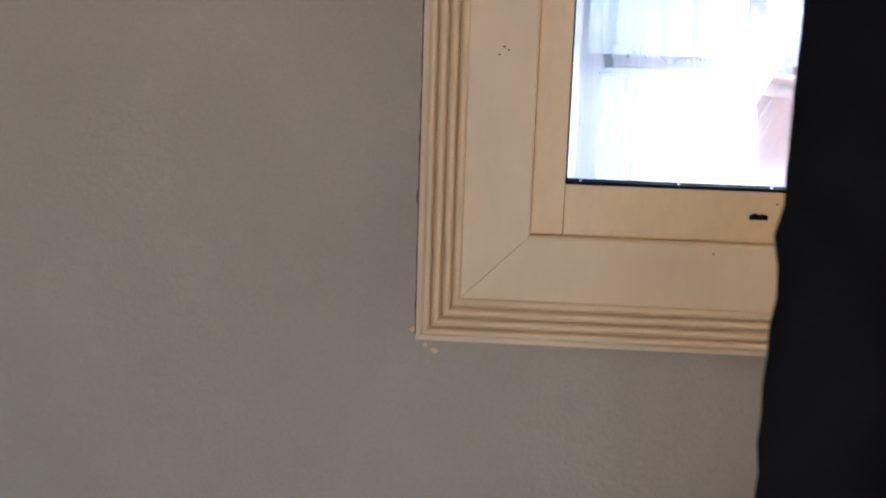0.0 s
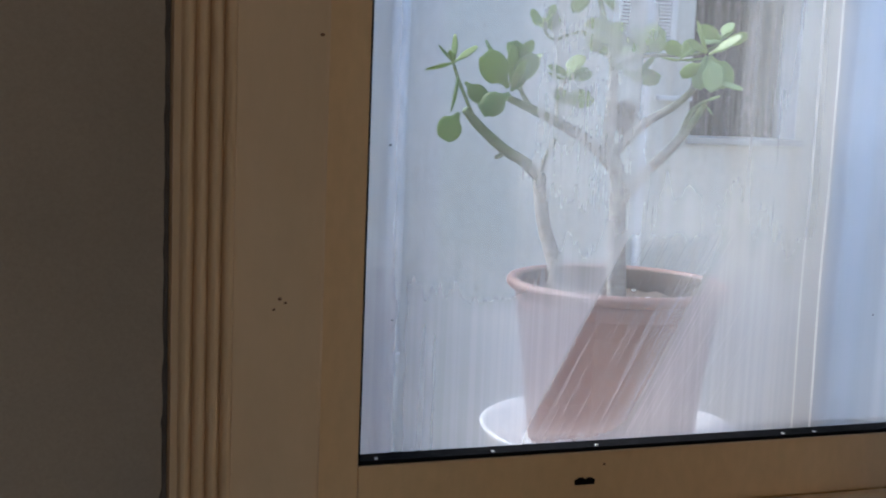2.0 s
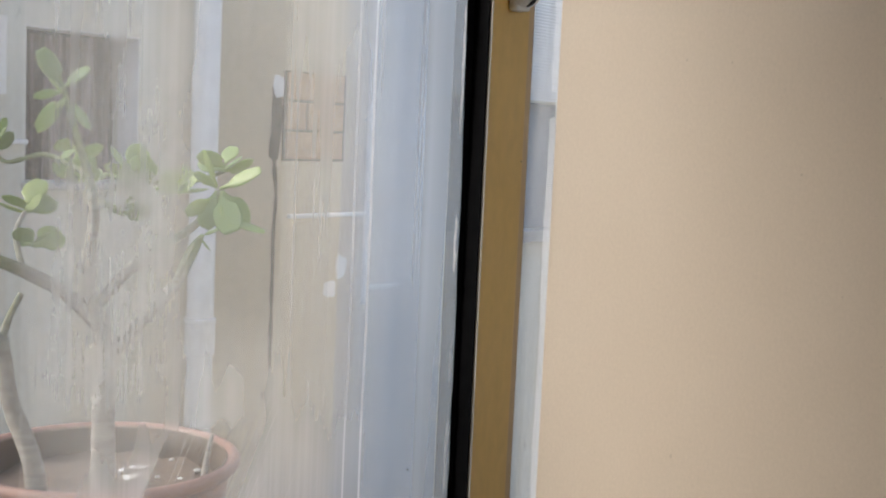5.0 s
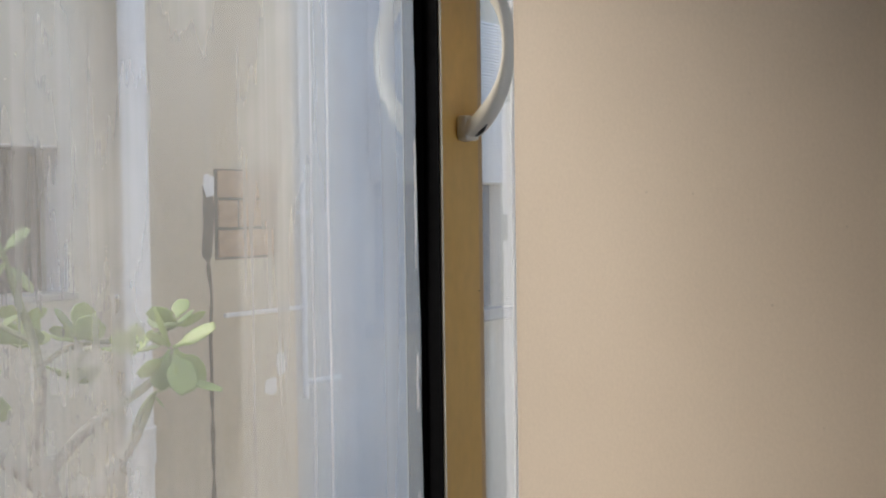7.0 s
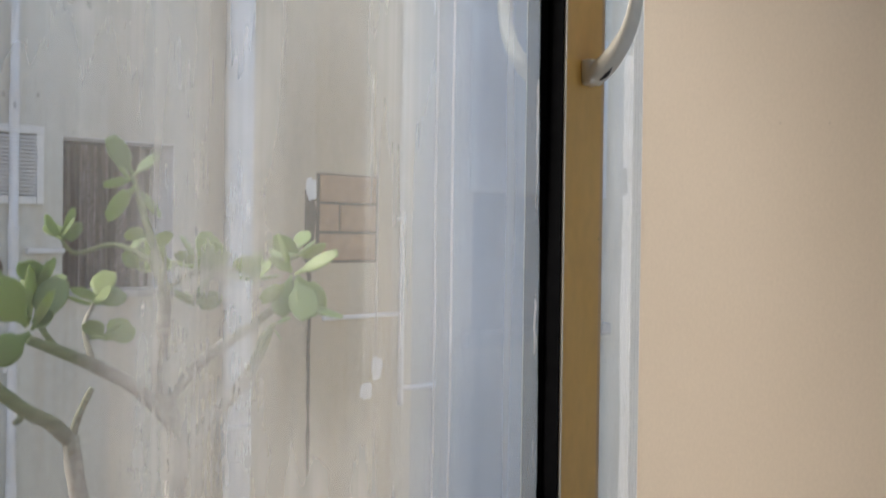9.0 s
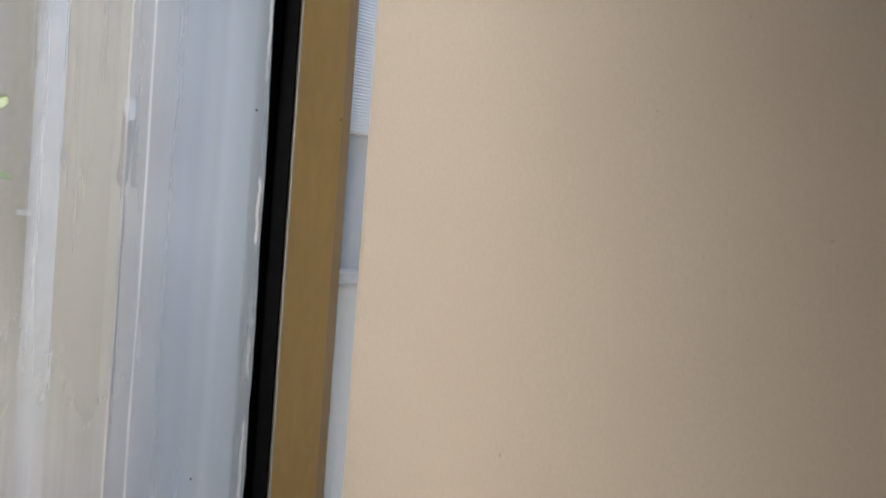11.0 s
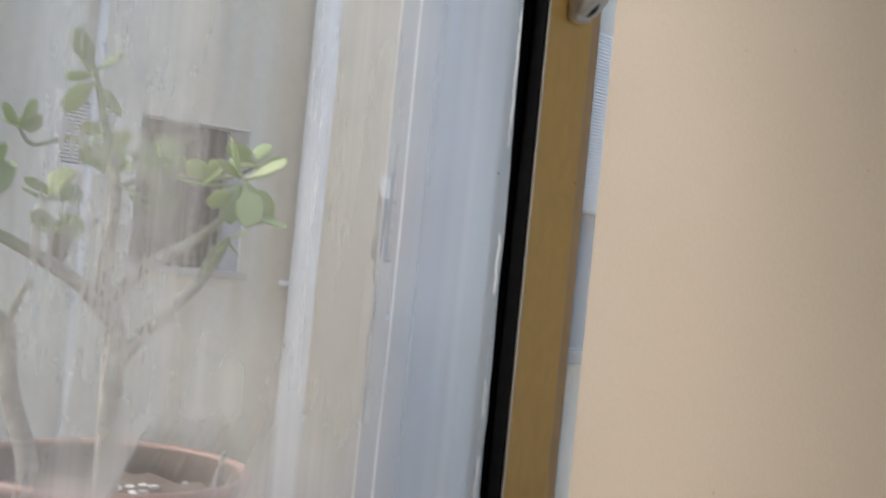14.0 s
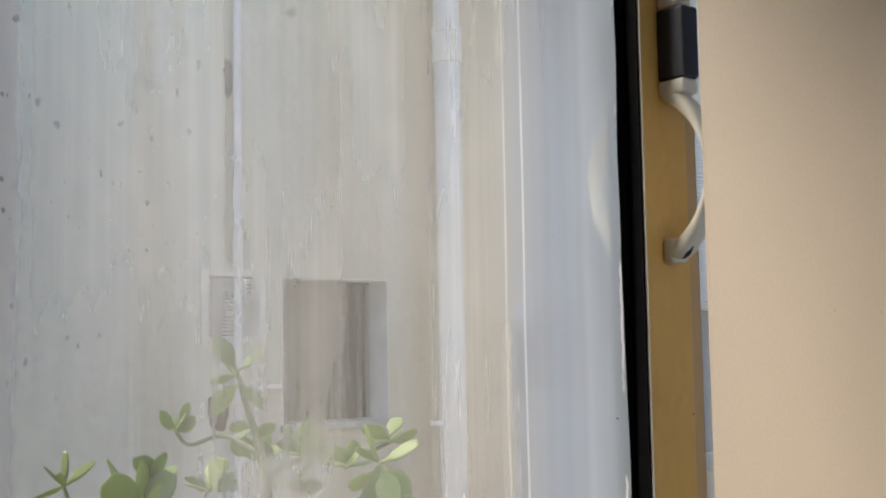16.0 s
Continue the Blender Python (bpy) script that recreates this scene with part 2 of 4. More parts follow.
def glass_clear():
    m = Mat("window_glass", 0.03)
    tr = m.node("ShaderNodeBsdfTransparent")
    tr.inputs[0].default_value = (0.90, 0.94, 0.95, 1)
    gl = m.node("ShaderNodeBsdfGlossy")
    gl.inputs["Roughness"].default_value = 0.03
    fr = m.node("ShaderNodeFresnel")
    df = m.node("ShaderNodeBsdfTranslucent")
    df.inputs[0].default_value = (0.8, 0.82, 0.84, 1)
    a = m.node("ShaderNodeMixShader")
    b = m.node("ShaderNodeMixShader")
    m.link(fr.outputs[0], a.inputs[0])
    m.link(tr.outputs[0], a.inputs[1])
    m.link(gl.outputs[0], a.inputs[2])
    m.link(m.span(m.noise((30, 1, 3), 4), 0.3, 0.8, 0.10, 0.26), b.inputs[0])
    m.link(a.outputs[0], b.inputs[1])
    m.link(df.outputs[0], b.inputs[2])
    m.link(b.outputs[0], m.out.inputs[0])
    return m.m


def leaf_mat():
    m = Mat("succulent_leaf", 0.38)
    oi = m.node("ShaderNodeObjectInfo").outputs["Random"]
    c = m.ramp(oi, [(0.0, (0.27, 0.37, 0.21)), (0.5, (0.34, 0.44, 0.20)), (1.0, (0.40, 0.48, 0.19))])
    v = m.ramp(m.noise((60, 60, 60), 4), [(0.3, 0.8), (0.7, 1.15)])
    m.color(m.mix(1.0, c, v, "MULTIPLY"))
    m.bump(m.noise((220, 220, 220), 3), 0.1, 0.001)
    # light shines through the flesh
    tl = m.node("ShaderNodeBsdfTranslucent")
    m.link(m.mix(0.5, c, (0.50, 0.62, 0.16)), tl.inputs[0])
    ms = m.node("ShaderNodeMixShader")
    ms.inputs[0].default_value = 0.42
    m.link(m.b.outputs[0], ms.inputs[1])
    m.link(tl.outputs[0], ms.inputs[2])
    m.t.links.new(ms.outputs[0], m.out.inputs[0])
    return m.m


def bark_mat():
    m = Mat("succulent_bark", 0.8)
    x, y, z = m.xyz()
    rings = m.noise((12, 12, 130), 4, 0.6)
    a = m.ramp(m.noise((50, 50, 30), 5, 0.65), [(0.3, (0.30, 0.27, 0.24)), (0.7, (0.54, 0.50, 0.45))])
    young = m.math("MAXIMUM", m.math("MULTIPLY", m.span(z, 1.27, 1.36), m.span(x, 0.40, 0.33)), m.math("MULTIPLY", m.span(x, 0.49, 0.55), m.span(z, 1.34, 1.40)))
    g = m.mix(m.math("MAXIMUM", young, m.span(z, 1.42, 1.52)), a, (0.23, 0.28, 0.13))
    m.color(m.mix(1.0, g, m.ramp(rings, [(0.35, 0.72), (0.6, 1.05)]), "MULTIPLY"))
    m.bump(rings, 0.5, 0.003)
    return m.m


def curtain_far_mat():
    m = Mat("old_curtain", 0.95)
    a = m.ramp(m.noise((26, 1, 0.9), 6, 0.7), [(0.32, (0.045, 0.034, 0.03)), (0.52, (0.17, 0.135, 0.115)), (0.68, (0.42, 0.38, 0.36))])
    m.color(m.mix(1.0, a, m.ramp(m.noise((60, 1, 40), 5, 0.7), [(0.3, 0.45), (0.7, 1.35)]), "MULTIPLY"))
    return m.m


def mesh_mat():
    """Thin white fibre cloth that daylight shines through."""
    m = Mat("white_mesh_band", 0.8)
    c = m.ramp(m.noise((300, 1, 300), 3), [(0.3, (0.72, 0.72, 0.71)), (0.7, (0.90, 0.90, 0.89))])
    m.color(c)
    tl = m.node("ShaderNodeBsdfTranslucent")
    m.link(c, tl.inputs[0])
    ms = m.node("ShaderNodeMixShader")
    ms.inputs[0].default_value = 0.6
    m.link(m.b.outputs[0], ms.inputs[1])
    m.link(tl.outputs[0], ms.inputs[2])
    m.t.links.new(ms.outputs[0], m.out.inputs[0])
    return m.m


def panel_mat():
    m = Mat("cream_laminate", 0.55)
    weave = m.noise((330, 330, 240), 4, 0.75)
    a = m.ramp(m.noise((2.5, 2.5, 2.5), 4), [(0.3, (0.685, 0.585, 0.475)), (0.7, (0.73, 0.63, 0.52))])
    f = m.ramp(weave, [(0.3, 0.945), (0.7, 1.03)])
    spk = m.span(m.noise((55, 55, 55), 2, 0.4), 0.77, 0.80)
    c = m.mix(1.0, a, f, "MULTIPLY")
    m.color(m.mix(m.math("MULTIPLY", spk, 0.35), c, (0.35, 0.30, 0.24)))
    m.bump(m.noise((140, 140, 140), 3), 0.06, 0.0008)
    return m.m


def frame_mat(name="bronze_lacquer", lo=(0.77, 0.465, 0.125), hi=(0.85, 0.53, 0.16)):
    """Ivory-bronze lacquered aluminium, a little stained."""
    m = Mat(name, 0.42)
    a = m.ramp(m.noise((6, 6, 1.2), 5, 0.6), [(0.3, lo), (0.7, hi)])
    f = m.ramp(m.noise((80, 80, 40), 4), [(0.3, 0.94), (0.7, 1.03)])
    spk = m.span(m.noise((32, 32, 32), 2, 0.4), 0.79, 0.82)
    m.color(m.mix(m.math("MULTIPLY", spk, 0.5), m.mix(1.0, a, f, "MULTIPLY"), (0.14, 0.08, 0.04)))
    m.rough(m.span(m.noise((20, 20, 5), 4), 0.3, 0.7, 0.32, 0.52))
    return m.m


def casing_mat():
    m = Mat("cream_casing_paint", 0.5)
    a = m.ramp(m.noise((5, 5, 5), 5, 0.6), [(0.3, (0.60, 0.402, 0.205)), (0.7, (0.67, 0.452, 0.235))])
    f = m.ramp(m.noise((40, 40, 12), 5, 0.7), [(0.3, 0.965), (0.7, 1.02)])
    spk = m.span(m.noise((28, 28, 28), 2, 0.4), 0.79, 0.82)
    m.color(m.mix(m.math("MULTIPLY", spk, 0.5), m.mix(1.0, a, f, "MULTIPLY"), (0.2, 0.12, 0.07)))
    m.bump(m.noise((90, 90, 30), 4), 0.1, 0.001)
    return m.m


PLASTER = plaster_inside()
RENDER = render_outside()
DUSTY = glass_dusty()
CLEAR = glass_clear()
LEAF = leaf_mat()
BARK = bark_mat()
OLDCURT = curtain_far_mat()
PANEL = panel_mat()
# one lacquer twice: the golden copy has the stile's warm bounce light in its colour
FRAME_WARMLIT = frame_mat()
FRAME_PLAIN = frame_mat("bronze_lacquer_plain", (0.635, 0.40, 0.175), (0.70, 0.455, 0.21))
CASING = casing_mat()
RUBBER = plain("black_rubber", (0.003, 0.003, 0.004), 0.9)
RUBBER.node_tree.nodes["Principled BSDF"].inputs["Specular IOR Level"].default_value = 0.12
HANDLE = plain("cream_plastic", (0.80, 0.76, 0.66), 0.38, vary=0.06)
NAVY = plain("dark_navy_plastic", (0.018, 0.02, 0.035), 0.45)
TERRA = plain("terracotta_plastic", (0.31, 0.170, 0.135), 0.5, vary=0.15, scale=14)
WHITEPL = plain("white_plastic", (0.90, 0.90, 0.89), 0.45, vary=0.08)
PIPEW = plain("white_pipe_paint", (0.86, 0.86, 0.87), 0.5, vary=0.12, scale=6)
SOIL = plain("potting_soil", (0.17, 0.12, 0.09), 0.95, vary=0.3, scale=60, bump=0.15)
STONE = plain("pale_stone", (0.52, 0.51, 0.49), 0.8, vary=0.2, scale=12, bump=0.3)
BRICK = plain("hollow_brick", (0.50, 0.33, 0.20), 0.9, vary=0.25, scale=16, bump=0.5)
MORTAR = plain("dark_mortar", (0.14, 0.11, 0.085), 0.95, vary=0.4, scale=20)
WOODBROWN = plain("brown_window_wood", (0.030, 0.027, 0.027), 0.6, vary=0.3)
NETWHITE = plain("white_curtain_cloth", (0.70, 0.72, 0.74), 0.9, vary=0.1, scale=8)
# for the dark curtain, and as painted shade inside the wall openings
DARKCLOTH_SHADE = plain("dark_cloth_and_shade", (0.007, 0.0055, 0.005), 0.95, vary=0.4, scale=25, bump=0.4)
DARKCLOTH_SHADE.node_tree.nodes["Principled BSDF"].inputs["Specular IOR Level"].default_value = 0.1
GREYBLIND = plain("grey_blind", (0.36, 0.36, 0.37), 0.6, vary=0.1)
MESHW = mesh_mat()
BACKB = plain("hardboard_back", (0.40, 0.46, 0.56), 0.6, vary=0.08)
FLOORM = plain("floor_tiles", (0.34, 0.29, 0.24), 0.4, vary=0.15, scale=5)
CEILM = plain("ceiling_paint", (0.70, 0.68, 0.64), 0.9, vary=0.06)
CONCRETE = plain("concrete", (0.33, 0.32, 0.30), 0.9, vary=0.25, scale=4, bump=0.3)


# ---------------------------------------------------------------- mesh helpers
def ob_from(name, bm, material, parent=None, smooth=False):
    me = bpy.data.meshes.new(name)
    bmesh.ops.recalc_face_normals(bm, faces=bm.faces)
    if smooth:
        for f in bm.faces:
            f.smooth = True
    bm.to_mesh(me)
    bm.free()
    me.materials.append(material)
    ob = new(name, me)
    if parent:
        ob.parent = parent
    return ob


def part(name, bm, material, parent, label="", smooth=False):
    ob = ob_from(name, bm, material, parent, smooth)
    if label:
        tagged(ob, label)
    return ob


def thing(name, label, category, at=(0, 0, 0), group="", kind=""):
    e = new(name)
    e.location = at
    e.empty_display_size = 0.05
    return tagged(e, label, category, group, kind)


def box(x0, x1, y0, y1, z0, z1, bevel=0.0, bm=None, seg=2):
    own = bm if bm is not None else bmesh.new()
    vs = [own.verts.new((x, y, z)) for x in (x0, x1) for y in (y0, y1) for z in (z0, z1)]
    fs = [own.faces.new([vs[i] for i in q]) for q in ((0, 1, 3, 2), (4, 6, 7, 5), (0, 4, 5, 1), (2, 3, 7, 6), (0, 2, 6, 4), (1, 5, 7, 3))]
    if bevel:
        es = list({e for f in fs for e in f.edges})
        bmesh.ops.bevel(own, geom=es, offset=bevel, segments=seg, affect="EDGES", profile=0.5)
    return own


def lathe(profile, seg=48, at=(0, 0, 0), bm=None, ring=False):
    """A turned body; ring: the profile closes on itself, with no end discs."""
    own = bm if bm is not None else bmesh.new()
    rings = []
    for r, z in profile:
        rings.append([own.verts.new((at[0] + r * math.cos(2 * math.pi * i / seg), at[1] + r * math.sin(2 * math.pi * i / seg), at[2] + z)) for i in range(seg)])
    for a, b in zip(rings, rings[1:] + (rings[:1] if ring else [])):
        for i in range(seg):
            own.faces.new((a[i], a[(i + 1) % seg], b[(i + 1) % seg], b[i]))
    for r in () if ring else (rings[0], rings[-1]):
        own.faces.new(r)
    return own


def smooth_path(pts, radii, n=6):
    """Catmull-Rom through the points."""
    P = [Vector(p) for p in pts]
    out, rad = [], []
    for i in range(len(P) - 1):
        a, b, c, d = P[max(i - 1, 0)], P[i], P[i + 1], P[min(i + 2, len(P) - 1)]
        for k in range(n):
            s = k / n
            out.append(0.5 * ((2 * b) + (c - a) * s + (2 * a - 5 * b + 4 * c - d) * s * s + (3 * b - a - 3 * c + d) * s ** 3))
            rad.append(radii[i] * (1 - s) + radii[i + 1] * s)
    return out + [P[-1]], rad + [radii[-1]]


def tube(pts, radii, seg=12, n=6, flat=1.0, bm=None, wob=0.0):
    own = bm if bm is not None else bmesh.new()
    path, rad = smooth_path(pts, radii, n)
    rings = []
    side = None
    for i, p in enumerate(path):
        t = (path[min(i + 1, len(path) - 1)] - path[max(i - 1, 0)]).normalized()
        if side is None:
            side = t.orthogonal().normalized()
        side = (side - t * side.dot(t)).normalized()
        up = t.cross(side)
        r = rad[i] * (1 + wob * (noise.noise(p * 40) + (0.6 if i % 5 == 0 else 0)))
        rings.append([own.verts.new(p + side * (r * math.cos(2 * math.pi * k / seg)) + up * (r * flat * math.sin(2 * math.pi * k / seg))) for k in range(seg)])
    for a, b in zip(rings, rings[1:]):
        for k in range(seg):
            own.faces.new((a[k], a[(k + 1) % seg], b[(k + 1) % seg], b[k]))
    own.faces.new(rings[0])
    own.faces.new(rings[-1])
    return own


def rect_side(side, rect, profile):
    """One mitred side of a frame round rect (x0, x1, z0, z1); profile: rows of (outward offset, y)."""
    x0, x1, z0, z1 = rect
    bm = bmesh.new()

    def ends(d):
        c = {"left": ((x0 - d, z0 - d), (x0 - d, z1 + d)), "right": ((x1 + d, z1 + d), (x1 + d, z0 - d)),
             "bottom": ((x1 + d, z0 - d), (x0 - d, z0 - d)), "top": ((x0 - d, z1 + d), (x1 + d, z1 + d))}[side]
        return c
    rows = []
    for d, y in profile:
        (ax, az), (bx, bz) = ends(d)
        # a hair off the mitre, so that the joint shows as a fine line
        v = Vector((bx - ax, 0, bz - az)).normalized() * 0.0004
        rows.append((bm.verts.new((ax + v.x, y, az + v.z)), bm.verts.new((bx - v.x, y, bz - v.z))))
    for a, b in zip(rows, rows[1:]):
        bm.faces.new((a[0], a[1], b[1], b[0]))
    bm.faces.new((rows[-1][0], rows[-1][1], rows[0][1], rows[0][0]))
    bm.faces.new([r[0] for r in rows])
    bm.faces.new([r[1] for r in reversed(rows)])
    return bm


# ---------------------------------------------------------------- the room
WALL_IN, WALL_OUT = 0.007, 0.20
WX0, WX1, WZ0, WZ1 = -0.047, 1.66, 0.926, 2.42     # the window unit
ROOM_X0, ROOM_X1, ROOM_Y0, ROOM_H = -2.4, 2.2, -3.6, 2.75


def wall_with_hole(name, x0, x1, z0, z1, y0, y1, holes, material, label):
    """A wall in x-z with rectangular openings right through it."""
    bm = bmesh.new()
    xs = sorted({x0, x1, *[h[0] for h in holes], *[h[1] for h in holes]})
    zs = sorted({z0, z1, *[h[2] for h in holes], *[h[3] for h in holes]})

    def solid(i, k):
        if not (0 <= i < len(xs) - 1 and 0 <= k < len(zs) - 1):
            return False
        cx, cz = (xs[i] + xs[i + 1]) / 2, (zs[k] + zs[k + 1]) / 2
        return not any(h[0] < cx < h[1] and h[2] < cz < h[3] for h in holes)
    vert = {}

    def v(i, k, y):
        if (i, k, y) not in vert:
            vert[i, k, y] = bm.verts.new((xs[i], y, zs[k]))
        return vert[i, k, y]
    for i in range(len(xs) - 1):
        for k in range(len(zs) - 1):
            if not solid(i, k):
                continue
            bm.faces.new((v(i, k, y0), v(i + 1, k, y0), v(i + 1, k + 1, y0), v(i, k + 1, y0)))
            bm.faces.new((v(i, k, y1), v(i, k + 1, y1), v(i + 1, k + 1, y1), v(i + 1, k, y1)))
            for (a, b, o) in (((i, k), (i + 1, k), (0, -1)), ((i, k + 1), (i + 1, k + 1), (0, 1)), ((i, k), (i, k + 1), (-1, 0)), ((i + 1, k), (i + 1, k + 1), (1, 0))):
                if not solid(i + o[0], k + o[1]):
                    bm.faces.new((v(*a, y0), v(*b, y0), v(*b, y1), v(*a, y1)))
    return tagged(ob_from(name, bm, material), label, "wall", kind="structure")


wall_with_hole("wall_north", ROOM_X0, ROOM_X1, 0, ROOM_H, WALL_IN, WALL_OUT,
               [(WX0 + 0.002, WX1 - 0.002, WZ0 + 0.002, WZ1 - 0.002)], PLASTER, "matt greige plastered wall round the window")
tagged(ob_from("wall_west", box(ROOM_X0 - 0.15, ROOM_X0, ROOM_Y0, WALL_OUT, 0, ROOM_H), PLASTER), "plain plastered side wall of the room", "wall", kind="structure")
tagged(ob_from("wall_east", box(ROOM_X1, ROOM_X1 + 0.15, ROOM_Y0, WALL_OUT, 0, ROOM_H), PLASTER), "plain plastered side wall of the room", "wall", kind="structure")
# the south opening is unseen, added to go with the fill lamp
wall_with_hole("wall_south", ROOM_X0 - 0.15, ROOM_X1 + 0.15, 0, ROOM_H, ROOM_Y0 - 0.15, ROOM_Y0, [(-1.5, 0.2, 0.05, 2.15)], PLASTER, "plain plastered back wall with an unseen opening added for the fill light")
tagged(ob_from("floor", box(ROOM_X0 - 0.15, ROOM_X1 + 0.15, ROOM_Y0 - 0.15, WALL_OUT, -0.2, -0.001), FLOORM), "plain brown tiled floor of the room", "floor", kind="structure")
tagged(ob_from("ceiling", box(ROOM_X0 - 0.15, ROOM_X1 + 0.15, ROOM_Y0 - 0.15, WALL_OUT, ROOM_H + 0.001, ROOM_H + 0.2), CEILM), "plain off-white ceiling of the room", "ceiling", kind="structure")


# ---------------------------------------------------------------- window
def casing_profile():
    """Flat board, then four rounded ribs, then the outer edge down to the wall."""
    rows = [(0.0, 0.0), (0.0, -0.014), (0.003, -0.017), (0.094, -0.017)]
    for k in range(4):
        c = 0.1010 + k * 0.0145
        for j in range(7):
            a = math.pi * j / 6
            rows.append((c - 0.0063 * math.cos(a), -0.017 - 0.0095 * math.sin(a) - 0.003 * k))
    rows += [(0.158, -0.027), (0.158, WALL_IN - 0.0005), (0.05, WALL_IN - 0.0005), (0.05, 0.0)]
    return rows


window = thing("window_1", "sliding aluminium window with cream fluted casing and dusty panes", "window", (0.8, 0, WZ0), kind="structure")
inv = Matrix.Translation((-0.8, 0, -WZ0))


def wpart(name, bm, material, parent=None, label="", smooth=False):
    p = part(name, bm, material, parent or window, label, smooth)
    if parent is None:
        p.matrix_parent_inverse = inv
    return p


for s in ("left", "right", "bottom", "top"):
    wpart("casing", rect_side(s, (WX0, WX1, WZ0, WZ1), casing_profile()), CASING, label="cream painted casing with four fluted ribs")

# irregular beads along the casing's outer edge: old filler below, painted shade at left
ex, ez = WX0 - 0.158, WZ0 - 0.158


def filler(pts, seed, r0):
    r = random.Random(seed)
    rad = [max(0.0006, r0 * (1 + 0.45 * noise.noise(Vector((i * 0.37, seed, 0)))) * (1.5 if r.random() < 0.04 else 1)) for i in range(len(pts))]
    return tube(pts, rad, 6, 1)


rf = random.Random(11)
# the dark upright bead stands in for the casing's shadow on the wall
wpart("filler", filler([(ex - 0.0012 + rf.uniform(-0.0005, 0.0003), WALL_IN - 0.0015, ez + 1.5 * i / 150) for i in range(151)], 2, 0.0036), MORTAR, label="dark bead painting the shadow line beside the casing")
wpart("filler", filler([(ex + 1.6 * i / 160, WALL_IN - 0.0015, ez - 0.0010 + rf.uniform(-0.0014, 0.0008)) for i in range(161)], 3, 0.0019), CASING, label="crumbling cream filler along the casing")
for fx, fz, fr_ in ((0.025, -0.026, 0.006), (0.012, -0.018, 0.004), (-0.006, 0.006, 0.006), (0.11, -0.006, 0.005), (0.135, -0.008, 0.004), (0.28, -0.006, 0.005)):
    bm = bmesh.new()
    bmesh.ops.create_icosphere(bm, subdivisions=2, radius=fr_)
    for v in bm.verts:
        v.co = v.co * (1 + 0.5 * noise.noise(v.co * 300 + Vector((fx * 50, 0, 0))))
        v.co = Vector((ex + fx + v.co.x, WALL_IN - 0.0008 + v.co.y * 0.35, ez + fz + v.co.z * 0.7))
    wpart("paint_chip", bm, CASING)

# outer frame, behind the casing
for s in ("left", "right", "bottom", "top"):
    wpart("outer_frame", rect_side(s, (WX0 + 0.004, WX1 - 0.004, WZ0 + 0.004, WZ1 - 0.004), [(0.0, 0.004), (0.0, 0.10), (0.03, 0.10), (0.03, 0.004)]), FRAME_WARMLIT)


def sash(x0, x1, y, lw, rw, glass, br=1.0, gy=0.027, deep=0.0295):
    """A sash between x0 and x1 with its front at y; the pane sits 26 mm behind the front."""
    z0, z1, tr = WZ0 + 0.001, WZ1 - 0.001, WZ1 - 0.075
    s = wpart("sash", box(x0, x0 + lw, y, y + deep, z0, z1, 0.0012), FRAME_PLAIN)
    part("sash_stile", box(x1 - rw, x1, y, y + deep, z0, z1, 0.0012), FRAME_WARMLIT, s)
    part("sash_rail", box(x0 + lw + 0.0004, x1 - rw - 0.0004, y, y + deep, z0, br, 0.0012), FRAME_PLAIN, s)
    part("sash_rail", box(x0 + lw + 0.0004, x1 - rw - 0.0004, y, y + deep, tr, z1, 0.0012), FRAME_WARMLIT, s)
    a, b = x0 + lw, x1 - rw
    # rubber lining of the rebate, with a slightly wavy lip on the glass
    g = 0.0025
    bm = box(b - g, b - 0.0002, y + 0.002, y + deep - 0.0005, br, tr)
    part("gasket", bm, RUBBER, s, "black rubber glazing gasket")
    bm = bmesh.new()
    n = 90
    front, back = [], []
    for i in range(n + 1):
        z = br + (tr - br) * i / n
        w = 0.0062 + 0.0055 * min(1, max(0, (z - 1.45) / 0.25)) + 0.0022 * noise.noise(Vector((z * 9, x0, 3))) + 0.001 * noise.noise(Vector((z * 31, x0, 1)))
        front.append((bm.verts.new((b - g, y + gy - 0.0035, z)), bm.verts.new((b - g - w, y + gy - 0.0015, z))))
    for p, q in zip(front, front[1:]):
        bm.faces.new((p[0], p[1], q[1], q[0]))
    r = bmesh.ops.extrude_face_region(bm, geom=bm.faces[:])
    bmesh.ops.translate(bm, verts=[v for v in r["geom"] if isinstance(v, bmesh.types.BMVert)], vec=(0, 0.001, 0))
    part("gasket_lip", bm, RUBBER, s)
    part("gasket", box(a + 0.0002, a + g, y + 0.002, y + deep - 0.0005, br, tr), RUBBER, s)
    part("gasket", box(a + g, b - g, y + 0.002, y + deep - 0.0005, br, br + 0.005), RUBBER, s)
    part("gasket", box(a + g, b - g, y + 0.002, y + deep - 0.0005, tr - 0.003, tr), RUBBER, s)
    bm = bmesh.new()
    bm.faces.new([bm.verts.new(c) for c in ((a, y + gy, br), (b, y + gy, br), (b, y + gy, tr), (a, y + gy, tr))])
    # pale strips paint the highlight on the sash edges next to the rubber
    part("glazing_bead", box(b - 0.0002, b + 0.0014, y - 0.0012, y + 0.003, br, tr), HANDLE, s, "thin pale strip painting the edge highlight along the rubber")
    part("glazing_bead", box(a, b - 0.0004, y - 0.0012, y + 0.003, br - 0.0014, br + 0.0004), CASING, s)
    p = part("pane", bm, glass, s, "glass pane filmed with dust and wiped streaks" if glass == DUSTY else "")
    p.visible_shadow = False
    return s


